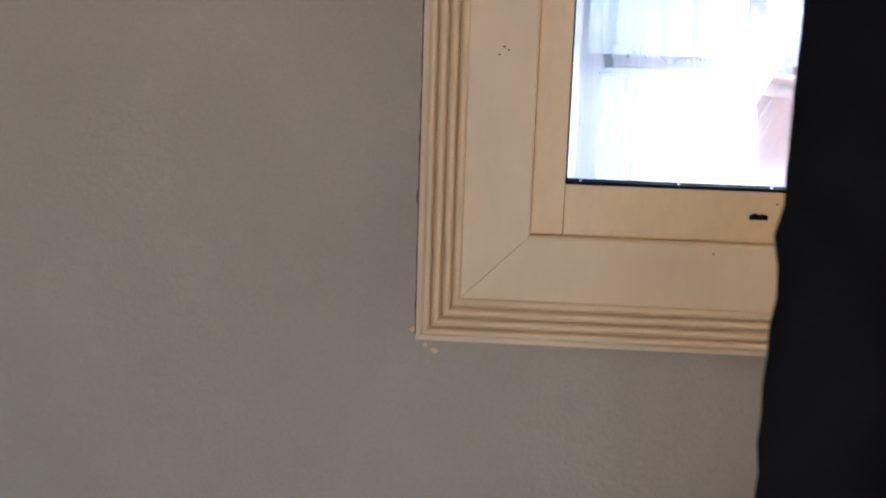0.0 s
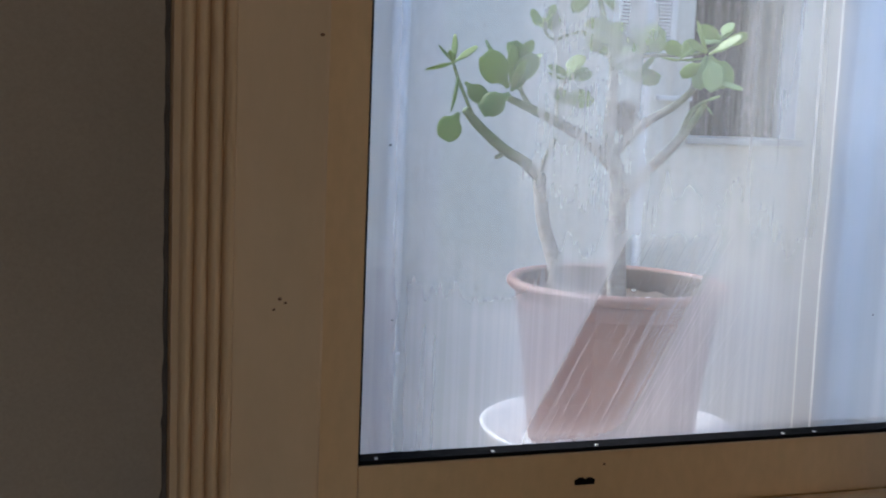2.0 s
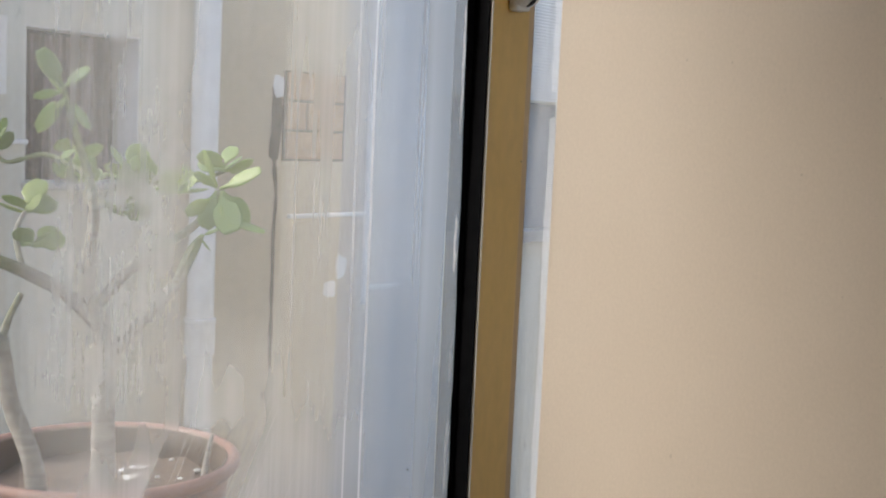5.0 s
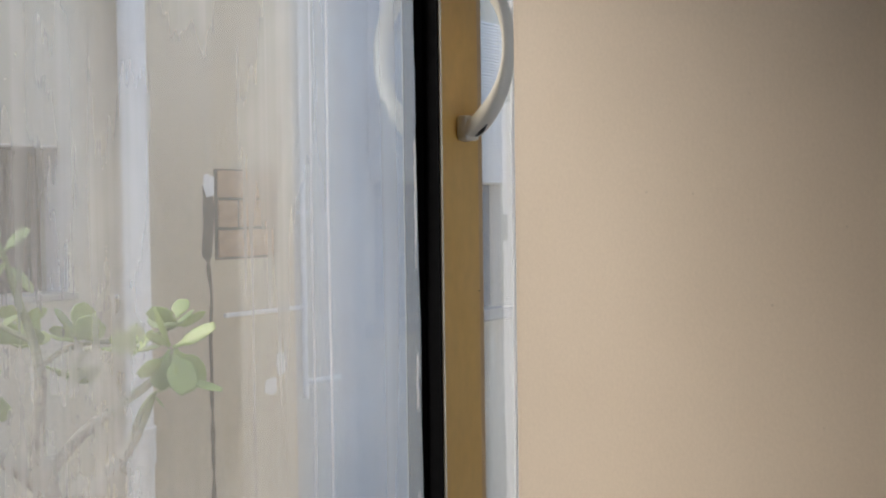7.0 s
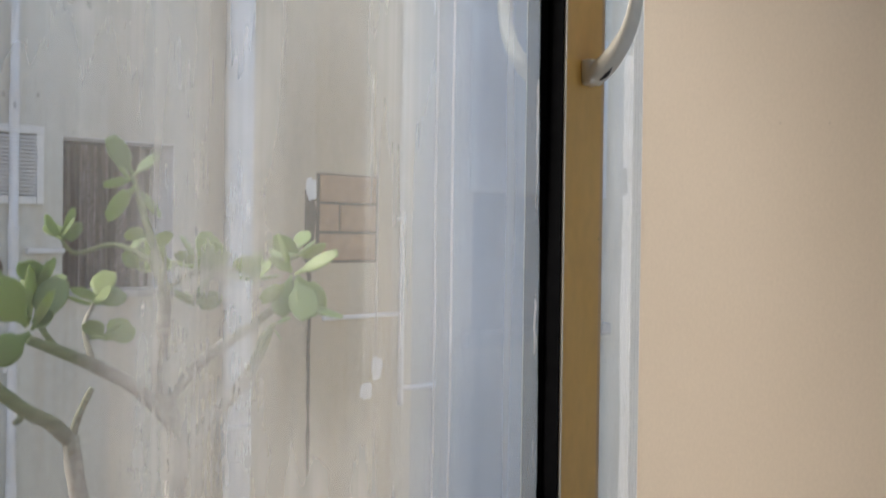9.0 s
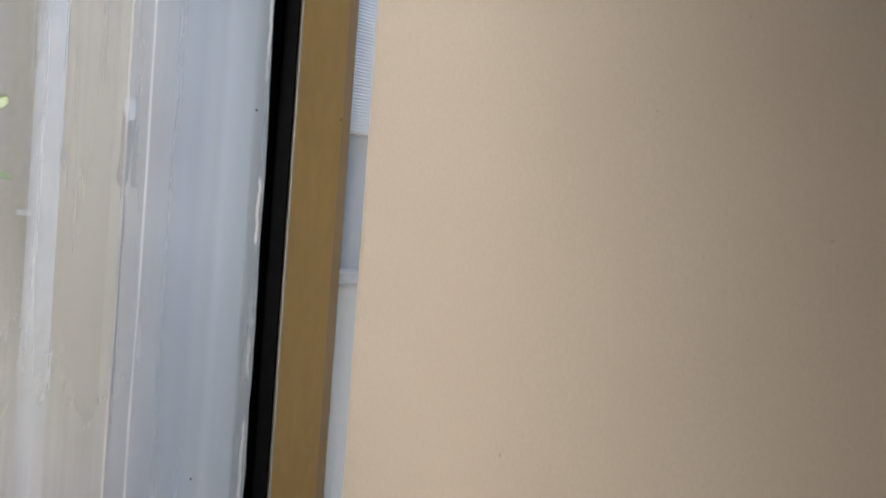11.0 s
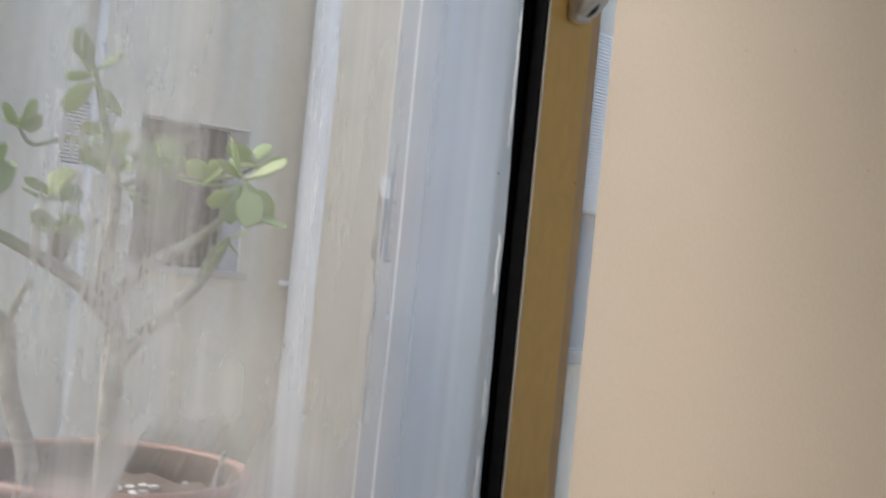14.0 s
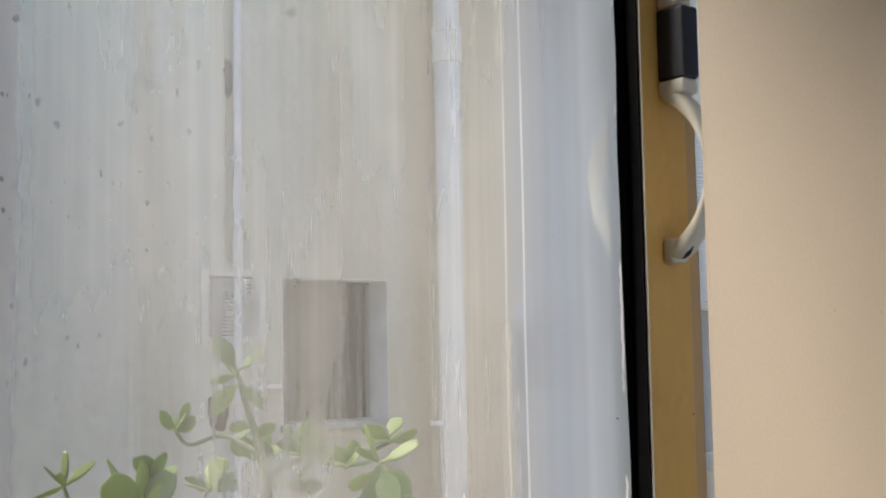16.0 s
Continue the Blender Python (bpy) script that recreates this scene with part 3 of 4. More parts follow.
SASH_Y = 0.0
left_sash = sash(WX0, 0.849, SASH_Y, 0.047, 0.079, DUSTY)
right_sash = sash(0.846, WX1, 0.0305, 0.058, 0.06, CLEAR, 1.022, 0.0055)
rf = random.Random(6)
for i in range(5):
    x = rf.uniform(0.02, 0.74)
    w = rf.uniform(0.0015, 0.004)
    bm = box(x, x + w, 0.004, 0.004 + rf.uniform(0.002, 0.006), 1.0052, 1.0052 + rf.uniform(0.0008, 0.002))
    part("dust_flake", bm, WHITEPL, left_sash)
# rust marks on casing and sash, fly spots on glass and stile


def mark(name, x, y, z, r, mat, parent, seed, label=""):
    bm = bmesh.new()
    f = [bm.verts.new((x + r * (1 + 0.4 * noise.noise(Vector((k, seed, 0.5)))) * math.cos(k * 0.628), y, z + 0.8 * r * (1 + 0.4 * noise.noise(Vector((k, seed, 2.5)))) * math.sin(k * 0.628))) for k in range(10)]
    b = [bm.verts.new((v.co.x, y + 0.0006, v.co.z)) for v in f]
    bm.faces.new(f)
    for k in range(10):
        bm.faces.new((f[k], f[(k + 1) % 10], b[(k + 1) % 10], b[k]))
    return part(name, bm, mat, parent, label)


RUST = plain("rust_stain", (0.22, 0.11, 0.05), 0.9, vary=0.3, scale=80)
for k, (x, z, r) in enumerate(((-0.094, 1.191, 0.0022), (-0.088, 1.187, 0.0016), (-0.100, 1.180, 0.0018), (-0.056, 1.463, 0.0024), (0.213, 0.912, 0.0016))):
    mark("rust_mark", x, -0.0174, z, r, RUST, window, k).matrix_parent_inverse = inv
mark("rust_mark", 0.299, -0.0004, 0.984, 0.0018, RUST, left_sash, 7)
mark("screw_cover", 0.017, -0.0005, 0.959, 0.0050, FRAME_PLAIN, left_sash, 9)
for k, (x, y, z, r) in enumerate(((0.032, 0.0262, 1.351, 0.0017), (0.742, 0.0262, 1.512, 0.0012), (0.683, 0.0262, 1.149, 0.0012), (0.041, 0.0262, 1.157, 0.0012), (0.846, -0.0004, 1.513, 0.0011))):
    mark("fly_spot", x, y, z, r, RUBBER, left_sash, 20 + k, "tiny dark fly spot")
# drain slot in the bottom rail: a dark plug with a ragged top
bm = box(0.262, 0.288, -0.0015, 0.004, 0.9605, 0.9675, 0.0012)
box(0.266, 0.273, -0.0016, 0.004, 0.967, 0.9695, bm=bm)
box(0.277, 0.284, -0.0016, 0.004, 0.967, 0.969, bm=bm)
part("drain_slot", bm, RUBBER, left_sash, "small dark drain slot")


# ---------------------------------------------------------------- window handle, on the stile
def make_handle():
    hx = 0.814
    h = thing("window_handle", "cream plastic bow handle with dark navy latch on the bronze stile", "window handle", (hx, SASH_Y, 1.70))
    back = Matrix.Translation((-hx, -SASH_Y, -1.70))

    def hp(name, bm, mat, label="", smooth=True):
        p = part(name, bm, mat, h, label, smooth)
        p.matrix_parent_inverse = back
        return p
    # bow: a flat strap that swings out from foot to foot
    bm = bmesh.new()
    n = 28
    rows = []
    for i in range(n + 1):
        s = i / n
        z = 1.697 + 0.205 * s
        out = 0.066 * math.sin(math.pi * min(1, max(0, s))) ** 0.55 + 0.004
        th = 0.0070 + 0.021 * (abs(2 * s - 1) ** 3)
        w = 0.0125 + 0.002 * (abs(2 * s - 1) ** 2)
        c = SASH_Y - out
        # rounded section: width in x, thickness towards the stile
        ring = []
        dz = 0.010 * math.cos(math.pi * s)
        for k in range(14):
            a = 2 * math.pi * k / 14
            cx = math.copysign(abs(math.cos(a)) ** 0.6, math.cos(a)) * w
            cy = math.copysign(abs(math.sin(a)) ** 0.6, math.sin(a)) * th * 0.5
            ring.append(bm.verts.new((hx + cx, min(c + cy + th * 0.5, SASH_Y - 0.003), z + dz * (cy / th))))
        rows.append(ring)
    for a, b in zip(rows, rows[1:]):
        for k in range(14):
            bm.faces.new((a[k], a[(k + 1) % 14], b[(k + 1) % 14], b[k]))
    bm.faces.new(rows[0])
    bm.faces.new(rows[-1])
    hp("bow", bm, HANDLE, "cream bow grip")
    hp("foot", box(hx - 0.0142, hx + 0.0142, SASH_Y - 0.016, SASH_Y - 0.0004, 1.693, 1.722, 0.004, seg=3), HANDLE)
    hp("foot", box(hx - 0.0145, hx + 0.0145, SASH_Y - 0.040, SASH_Y - 0.0004, 1.893, 1.911, 0.004, seg=3), HANDLE)
    hp("screw_recess", tube([(hx - 0.002, SASH_Y - 0.020, 1.6985), (hx - 0.002, SASH_Y - 0.028, 1.7045), (hx - 0.002, SASH_Y - 0.036, 1.714)], [0.0020, 0.0042, 0.0020], 12), WOODBROWN)
    hp("latch", box(hx - 0.0140, hx + 0.0140, SASH_Y - 0.042, SASH_Y - 0.0004, 1.9115, 1.998, 0.003, seg=3), NAVY, "dark navy latch block", False)
    hp("cap", box(hx - 0.0145, hx + 0.0145, SASH_Y - 0.034, SASH_Y - 0.0004, 1.9985, 2.072, 0.006, seg=3), HANDLE)
    hp("screw_recess", lathe([(0.0, 0), (0.006, 0.0), (0.006, 0.0012), (0.0, 0.0012)], 16, (hx, SASH_Y - 0.0345, 2.025)), WOODBROWN)
    return h


make_handle()

# torn white mesh band stuck on the outer sash
band = thing("mesh_band", "torn white fibre mesh band stuck to the outer sash glass", "mesh", (1.0, 0.06, 1.3))
bm = bmesh.new()
rows = []
rnd = random.Random(4)
for i in range(1001):
    z = 1.05 + 1.25 * i / 1000
    e = 0.956 + 0.006 * noise.noise(Vector((z * 6, 2, 0))) + 0.0022 * noise.noise(Vector((z * 45, 5, 0)))
    if 1.57 < z < 1.605:
        e += 0.012
    if z > 1.75:
        e += 0.02
    rows.append((bm.verts.new((e, 0.0335 - 0.0008 * abs(noise.noise(Vector((z * 30, 0, 1)))), z)), bm.verts.new((1.06, 0.0350, z))))
for k, (p, q) in enumerate(zip(rows, rows[1:])):
    if k % 2 == 0:
        bm.faces.new((p[0], p[1], q[1], q[0]))
for i in range(9):
    x = 0.982 + i * 0.0075
    box(x, x + 0.005, 0.0345, 0.0352, 1.05, 2.30, bm=bm)
mb = part("mesh", bm, MESHW, band)
mb.matrix_parent_inverse = Matrix.Translation((-1.0, -0.06, -1.3))

# ---------------------------------------------------------------- wardrobe beside the window
PX, PY0, PY1 = 0.709, -0.80, -0.139
ward = thing("wardrobe", "tall cream laminate wardrobe standing close to the window", "wardrobe", (1.1, -0.46, 0))
wi = Matrix.Translation((-1.1, 0.46, 0))


def wd(name, bm, mat, label=""):
    p = part(name, bm, mat, ward, label)
    p.matrix_parent_inverse = wi
    return p


wd("side_panel", box(PX, PX + 0.018, PY0, PY1 - 0.0010, 0.0, 2.36), PANEL, "cream side panel with fine grain and specks")
wd("side_panel", box(1.482, 1.50, PY0, PY1, 0.0, 2.36, 0.0012), PANEL)
wd("edge_band", box(PX, PX + 0.018, PY1 - 0.0008, PY1 + 0.0022, 0.0, 2.36), PANEL, "thin cream edge band")
wd("back_panel", box(PX + 0.0185, 1.4815, PY1 - 0.012, PY1 - 0.004, 0.06, 2.33), BACKB, "pale blue-grey hardboard back")
wd("top_panel", box(PX + 0.0185, 1.4815, PY0, PY1 - 0.0125, 2.34, 2.358, 0.001), PANEL)
wd("plinth", box(PX + 0.0185, 1.4815, PY0 + 0.03, PY0 + 0.048, 0.0, 0.059), PANEL)
wd("bottom_panel", box(PX + 0.0185, 1.4815, PY0, PY1 - 0.0125, 0.06, 0.078), PANEL)
for dx0, dx1, hx in ((PX + 0.001, 1.1015, 1.075), (1.1035, 1.499, 1.13)):
    d = wd("door", box(dx0, dx1, PY0 - 0.0195, PY0 - 0.001, 0.062, 2.338, 0.0015), PANEL)
    part("handle", tube([(hx, PY0 - 0.02, 1.0), (hx, PY0 - 0.045, 1.02), (hx, PY0 - 0.045, 1.14), (hx, PY0 - 0.02, 1.16)], [0.005] * 4, 8), HANDLE, d)

# ---------------------------------------------------------------- dark curtain near the room's entrance
cur = thing("door_curtain", "dark brown heavy cloth curtain with a bobbled edge", "curtain", (0.3, -1.04, 0))
bm = bmesh.new()
grid = []
nx, nz = 46, 150
for k in range(nz + 1):
    z = 0.04 + 2.56 * k / nz
    row = []
    for i in range(nx + 1):
        s = i / nx
        x = 0.071 + 0.56 * s
        if i == 0:
            x += 0.0025 * noise.noise(Vector((0, 3, z * 55))) + 0.002 * noise.noise(Vector((0, 9, z * 9)))
            if noise.noise(Vector((5, 3, z * 23))) > 0.32:
                x -= 0.003
        y = -1.04 - 0.035 * math.sin(s * 21 + 0.4 * math.sin(z * 2)) * min(1, s * 6) + 0.004 * noise.noise(Vector((s * 9, 0, z * 3)))
        row.append(bm.verts.new((x, y, z)))
    grid.append(row)
for a, b in zip(grid, grid[1:]):
    for i in range(nx):
        bm.faces.new((a[i], a[i + 1], b[i + 1], b[i]))
ci = Matrix.Translation((-0.3, 1.04, 0))
p = part("cloth", bm, DARKCLOTH_SHADE, cur, smooth=True)
p.matrix_parent_inverse = ci
so = p.modifiers.new("thick", "SOLIDIFY")
so.thickness = 0.004
p = part("curtain_rod", tube([(-0.04, -1.04, 2.63), (0.3, -1.04, 2.63), (0.70, -1.04, 2.63)], [0.011] * 3, 12), WOODBROWN, cur, smooth=True)
p.matrix_parent_inverse = ci
for x in (0.0, 0.66):
    p = part("bracket", box(x - 0.01, x + 0.01, -1.05, -1.03, 2.63, ROOM_H, 0.002), WOODBROWN, cur)
    p.matrix_parent_inverse = ci

# ---------------------------------------------------------------- courtyard
YW = 4.018
GZ = -3.4
tagged(ob_from("ground", box(-90, 90, -90, 90, GZ - 0.3, GZ), CONCRETE), "grey concrete courtyard ground", "ground", kind="structure")
# our own facade below and above the room
tagged(ob_from("facade_lower", box(-7, 10, -0.3, WALL_OUT, GZ, -0.202), RENDER), "cream rendered house wall under the window", "wall", kind="structure")
tagged(ob_from("facade_upper", box(-7, 10, -0.3, WALL_OUT, ROOM_H + 0.202, 3.3), RENDER), "cream rendered house wall over the window", "wall", kind="structure")
tagged(ob_from("facade_side", box(ROOM_X1 + 0.152, 10, -0.3, WALL_OUT, -0.2, ROOM_H + 0.2), RENDER), "cream rendered house wall beside the window", "wall", kind="structure")
tagged(ob_from("facade_end", box(-7, ROOM_X0 - 0.152, -0.3, WALL_OUT, -0.2, ROOM_H + 0.2), RENDER), "cream rendered house wall beside the window", "wall", kind="structure")

FW = (0.25, 0.983, 0.960, 2.10)       # brown window: clear opening
CW = (2.716, 3.341, 1.237, 1.947)    # curtained opening
VT = (2.305, 2.575, 1.662, 1.945)     # vent hole
RW = (5.75, 7.3, 0.88, 1.80)         # farther window with a slatted shutter
wall_with_hole("wall_courtyard", -9, 12, GZ, 4.1, YW, YW + 0.3, [FW, CW, VT, RW], RENDER, "weathered cream and ochre rendered courtyard wall")
tagged(ob_from("coping", box(-9, 12, YW - 0.04, YW + 0.34, 4.102, 4.18, 0.01), STONE), "pale stone coping of the courtyard wall", "coping", kind="structure")

# outer window ledge
tagged(ob_from("ledge", box(0.33, 0.64, WALL_OUT + 0.001, 0.47, 0.83, 0.900, 0.006), CONCRETE), "grey concrete bracket ledge outside the window", "ledge", kind="structure")
tagged(ob_from("window_sill", box(WX0 + 0.003, WX1 - 0.003, 0.102, WALL_OUT - 0.0002, 0.9285, 0.9385), STONE), "narrow stone sill under the sashes", "sill", kind="structure")


# closes an opening with a near-black sheet: its shade put in as colour
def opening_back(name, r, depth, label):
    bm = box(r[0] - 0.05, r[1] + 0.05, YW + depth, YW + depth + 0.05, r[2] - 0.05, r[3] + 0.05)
    return tagged(ob_from(name, bm, DARKCLOTH_SHADE), label, "wall", kind="structure")


# brown casement with white curtain
bw = thing("brown_window", "dark brown wooden window with white curtain behind it", "window", (0.62, YW, 0.9))
bi = Matrix.Translation((-0.62, -YW, -0.9))
x0, x1, z0, z1 = FW
for b in (box(x0 - 0.06, x0, YW - 0.02, YW + 0.05, z0 - 0.06, z1 + 0.06, 0.004), box(x1, x1 + 0.075, YW - 0.02, YW + 0.05, z0 - 0.06, z1 + 0.06, 0.004),
          box(x0 + 0.001, x1 - 0.001, YW - 0.02, YW + 0.05, z0 - 0.06, z0, 0.004), box(x0 + 0.001, x1 - 0.001, YW - 0.02, YW + 0.05, z1, z1 + 0.06, 0.004)):
    part("frame", b, WOODBROWN, bw).matrix_parent_inverse = bi
part("sill", box(x0 - 0.08, x1 + 0.10, YW - 0.05, YW + 0.001, z0 - 0.085, z0 - 0.0605, 0.006), STONE, bw).matrix_parent_inverse = bi
bm = bmesh.new()
cols = []
for i in range(61):
    x = x0 + (x1 - x0) * i / 60
    y = YW + 0.13 + 0.02 * math.sin(x * 42) + 0.008 * math.sin(x * 90 + 1)
    cols.append((bm.verts.new((x, y, z0)), bm.verts.new((x, y, z1))))
for a, b in zip(cols, cols[1:]):
    bm.faces.new((a[0], b[0], b[1], a[1]))
part("curtain", bm, NETWHITE, bw, "white hanging curtain", True).matrix_parent_inverse = bi
opening_back("alcove_back", FW, 0.305, "near-black sheet painting the shade behind the brown window")

# small opening with the old curtain
cw = thing("old_curtain", "faded brown striped cloth hanging in the wall opening", "curtain", (3.03, YW, 1.237))
ki = Matrix.Translation((-3.03, -YW, -1.237))
x0, x1, z0, z1 = CW
bm = bmesh.new()
cols = []
for i in range(91):
    s = i / 90
    x = x0 + 0.002 + (x1 - x0 - 0.004) * s
    y = YW + 0.175 + 0.014 * math.sin(s * 58 + 2 * math.sin(s * 7)) + 0.006 * math.sin(s * 131)
    if s > 0.93:
        y += 0.03
    cols.append([bm.verts.new((x + 0.004 * math.sin(k * 1.3 + i), y * 1.0 - 0.002 * k * math.sin(i * 0.5), z0 + 0.002 + (z1 - z0 - 0.004) * k / 6)) for k in range(7)])
for a, b in zip(cols, cols[1:]):
    for k in range(6):
        bm.faces.new((a[k], b[k], b[k + 1], a[k + 1]))
part("cloth", bm, OLDCURT, cw, smooth=True).matrix_parent_inverse = ki
part("curtain_rod", tube([(x0 - 0.001, YW + 0.175, z1 - 0.012), ((x0 + x1) / 2, YW + 0.175, z1 - 0.014), (x1 + 0.001, YW + 0.175, z1 - 0.012)], [0.006] * 3, 8), WOODBROWN, cw).matrix_parent_inverse = ki
# white linings put the skylight on the reveals into their colour
for r, b in (("reveal_right", box(x1 - 0.006, x1 - 0.0005, YW + 0.001, YW + 0.16, z0 + 0.001, z1 - 0.001)), ("reveal_top", box(x0 + 0.002, x1 - 0.0065, YW + 0.001, YW + 0.16, z1 - 0.006, z1 - 0.0005))):
    tagged(ob_from(r, b, PIPEW), "reveal of the curtained opening, its skylight painted white", "reveal", kind="structure")
opening_back("niche_back", CW, 0.306, "near-black sheet painting the shade behind the hanging cloth")
tagged(ob_from("opening_sill", box(x0 - 0.02, x1 + 0.04, YW - 0.03, YW + 0.10, z0 - 0.035, z0 - 0.0005, 0.005), STONE), "pale sill under the curtained opening", "sill", kind="structure")

# vent grille
vent = thing("vent_grille", "white louvred vent grille on the courtyard wall", "vent", (2.44, YW, 1.8))
vi = Matrix.Translation((-2.44, -YW, -1.8))
for b in (box(2.273, 2.309, YW - 0.022, YW - 0.001, 1.630, 1.977, 0.004), box(2.571, 2.607, YW - 0.022, YW - 0.001, 1.630, 1.977, 0.004),
          box(2.3095, 2.5705, YW - 0.022, YW - 0.001, 1.630, 1.665, 0.004), box(2.3095, 2.5705, YW - 0.022, YW - 0.001, 1.942, 1.977, 0.004)):
    part("frame", b, WHITEPL, vent).matrix_parent_inverse = vi
bm = bmesh.new()
w = 0.130
vs = [bm.verts.new(q) for q in ((-w, -0.010, -0.0075), (w, -0.010, -0.0075), (w, 0.008, 0.0025), (-w, 0.008, 0.0025), (-w, -0.010, 0.0005), (w, -0.010, 0.0005), (w, 0.008, 0.0055), (-w, 0.008, 0.0055))]
for q in ((0, 1, 2, 3), (4, 7, 6, 5), (0, 4, 5, 1), (1, 5, 6, 2), (2, 6, 7, 3), (3, 7, 4, 0)):
    bm.faces.new([vs[i] for i in q])
first = part("slat", bm, WHITEPL, vent)
first.matrix_parent_inverse = vi
first.location = (2.440, YW - 0.008, 1.679)
for i in range(1, 16):
    o = new("slat", first.data)
    o.parent = vent
    o.matrix_parent_inverse = vi
    o.location = (2.440, YW - 0.008, 1.679 + i * 0.0166)
opening_back("vent_back", VT, 0.307, "near-black sheet painting the shade inside the vent grille")

# pipes on the wall
def wall_pipe(name, x, r, z0, z1, joints, label, brackets=()):
    p = thing(name, label, "pipe", (x, YW - r - 0.012, z0))
    pi = Matrix.Translation((-x, -(YW - r - 0.012), -z0))
    c = (x, YW - r - 0.012, 0)
    part("tube", lathe([(r, z0), (r, z1)], 24, c), PIPEW, p, smooth=True).matrix_parent_inverse = pi
    for z in joints:
        part("coupling", lathe([(r, z - 0.09), (r * 1.14, z - 0.085), (r * 1.14, z + 0.075), (r * 1.2, z + 0.08), (r * 1.2, z + 0.1), (r, z + 0.105)], 24, c), PIPEW, p, smooth=False).matrix_parent_inverse = pi
    for z in brackets:
        part("bracket", box(x - r * 1.3, x + r * 1.3, YW - r - 0.012, YW - 0.0005, z - 0.012, z + 0.012, 0.002), PIPEW, p).matrix_parent_inverse = pi
    return p


wall_pipe("drain_pipe", 3.695, 0.070, GZ, 4.0, [-1.6, 0.43, 3.20], "thick white drain pipe with couplings on the courtyard wall", [1.2, -0.6, 3.6])
wall_pipe("water_pipe", 2.452, 0.020, GZ, 4.0, [0.3, 1.43, 2.02], "thin white water pipe running up the wall", [0.9, 2.5, 3.5])
wall_pipe("down_pipe", 1.20, 0.040, GZ, 4.0, [0.1], "white down pipe beside the brown window", [0.7, 2.4])

# exposed hollow bricks where the render has fallen off
patch = thing("brick_patch", "exposed hollow clay bricks where the render has fallen", "bricks", (4.57, YW, 1.355))
qi = Matrix.Translation((-4.57, -YW, -1.355))
part("mortar_bed", box(4.322, 4.822, YW - 0.006, YW - 0.001, 1.352, 1.858, 0.0), MORTAR, patch, "dark mortar bed").matrix_parent_inverse = qi
for row, cuts in enumerate(([4.335, 4.81], [4.335, 4.50, 4.81], [4.335, 4.81])):
    z0 = 1.360 + row * 0.166
    for a, b in zip(cuts, cuts[1:]):
        part("brick", box(a + 0.008, b - 0.008, YW - 0.016, YW - 0.0065, z0 + 0.008, z0 + 0.156, 0.005), BRICK, patch).matrix_parent_inverse = qi

# thin conduit with its elbow, and the pale ledge line
co = thing("conduit", "thin pale conduit running down the wall with an elbow", "conduit", (5.03, YW, 0.6))
oi = Matrix.Translation((-5.03, -YW, -0.6))
part("tube", tube([(5.03, YW - 0.025, 4.0), (5.03, YW - 0.025, 3.0), (5.03, YW - 0.025, 0.68), (5.04, YW - 0.025, 0.60), (5.12, YW - 0.025, 0.585), (5.35, YW - 0.025, 0.583)], [0.018] * 6, 10), PIPEW, co, smooth=True).matrix_parent_inverse = oi
for z in (1.6, 2.9):
    part("clip", box(5.00, 5.06, YW - 0.045, YW - 0.0005, z, z + 0.02, 0.003), PIPEW, co).matrix_parent_inverse = oi
tagged(ob_from("ledge_strip", box(4.375, 5.015, YW - 0.03, YW - 0.001, 1.028, 1.052, 0.006), PIPEW), "thin pale ledge strip on the wall", "ledge", kind="structure")
tagged(ob_from("ledge_strip_small", box(2.525, 2.714, YW - 0.03, YW - 0.001, 1.410, 1.434, 0.006), PIPEW), "short pale strip beside the water pipe", "ledge", kind="structure")

# crack: a dark ragged groove from the bricks down
bm = bmesh.new()
l = []
for i in range(70):
    z = 1.76 - 2.6 * i / 69
    wdt = 0.016 + 0.014 * noise.noise(Vector((z * 9, 0, 0))) + (0.035 if z > 1.35 else 0)
    x = 4.280 + 0.02 * noise.noise(Vector((z * 4, 7, 0)))
    l.append((bm.verts.new((x - wdt, YW - 0.0035, z)), bm.verts.new((x + wdt * 0.6, YW - 0.0035, z))))
for a, b in zip(l, l[1:]):
    bm.faces.new((a[0], a[1], b[1], b[0]))
tagged(ob_from("wall_crack", bm, MORTAR), "dark ragged crack in the render", "crack", kind="structure")

def wall_blot(name, x, z, w, h, seed, mat, label):
    """An irregular thin patch on the wall."""
    bm = bmesh.new()
    n = 28
    ring = []
    for i in range(n):
        a = 2 * math.pi * i / n
        k = 1 + 0.35 * noise.noise(Vector((math.cos(a) * 1.7, math.sin(a) * 1.7, seed)))
        ring.append((x + w * k * math.cos(a), z + h * k * math.sin(a)))
    f = [bm.verts.new((p, YW - 0.004, q)) for p, q in ring]
    b = [bm.verts.new((p, YW - 0.0005, q)) for p, q in ring]
    bm.faces.new(f)
    for i in range(n):
        bm.faces.new((f[i], f[(i + 1) % n], b[(i + 1) % n], b[i]))
    return tagged(ob_from(name, bm, mat), label, "patch", kind="structure")


wall_blot("render_patch", 2.365, 1.325, 0.055, 0.085, 3, MORTAR, "dark patch of missing render by the water pipe")
wall_blot("render_patch_upper", 2.42, 2.88, 0.03, 0.09, 5, CONCRETE, "grey stain beside the water pipe")
wall_blot("render_patch_low", 4.285, 1.765, 0.05, 0.06, 8, PIPEW, "white filler at the top of the crack")
wall_blot("paint_patch", 4.84, 0.725, 0.045, 0.075, 11, PIPEW, "white paint patch on the wall")
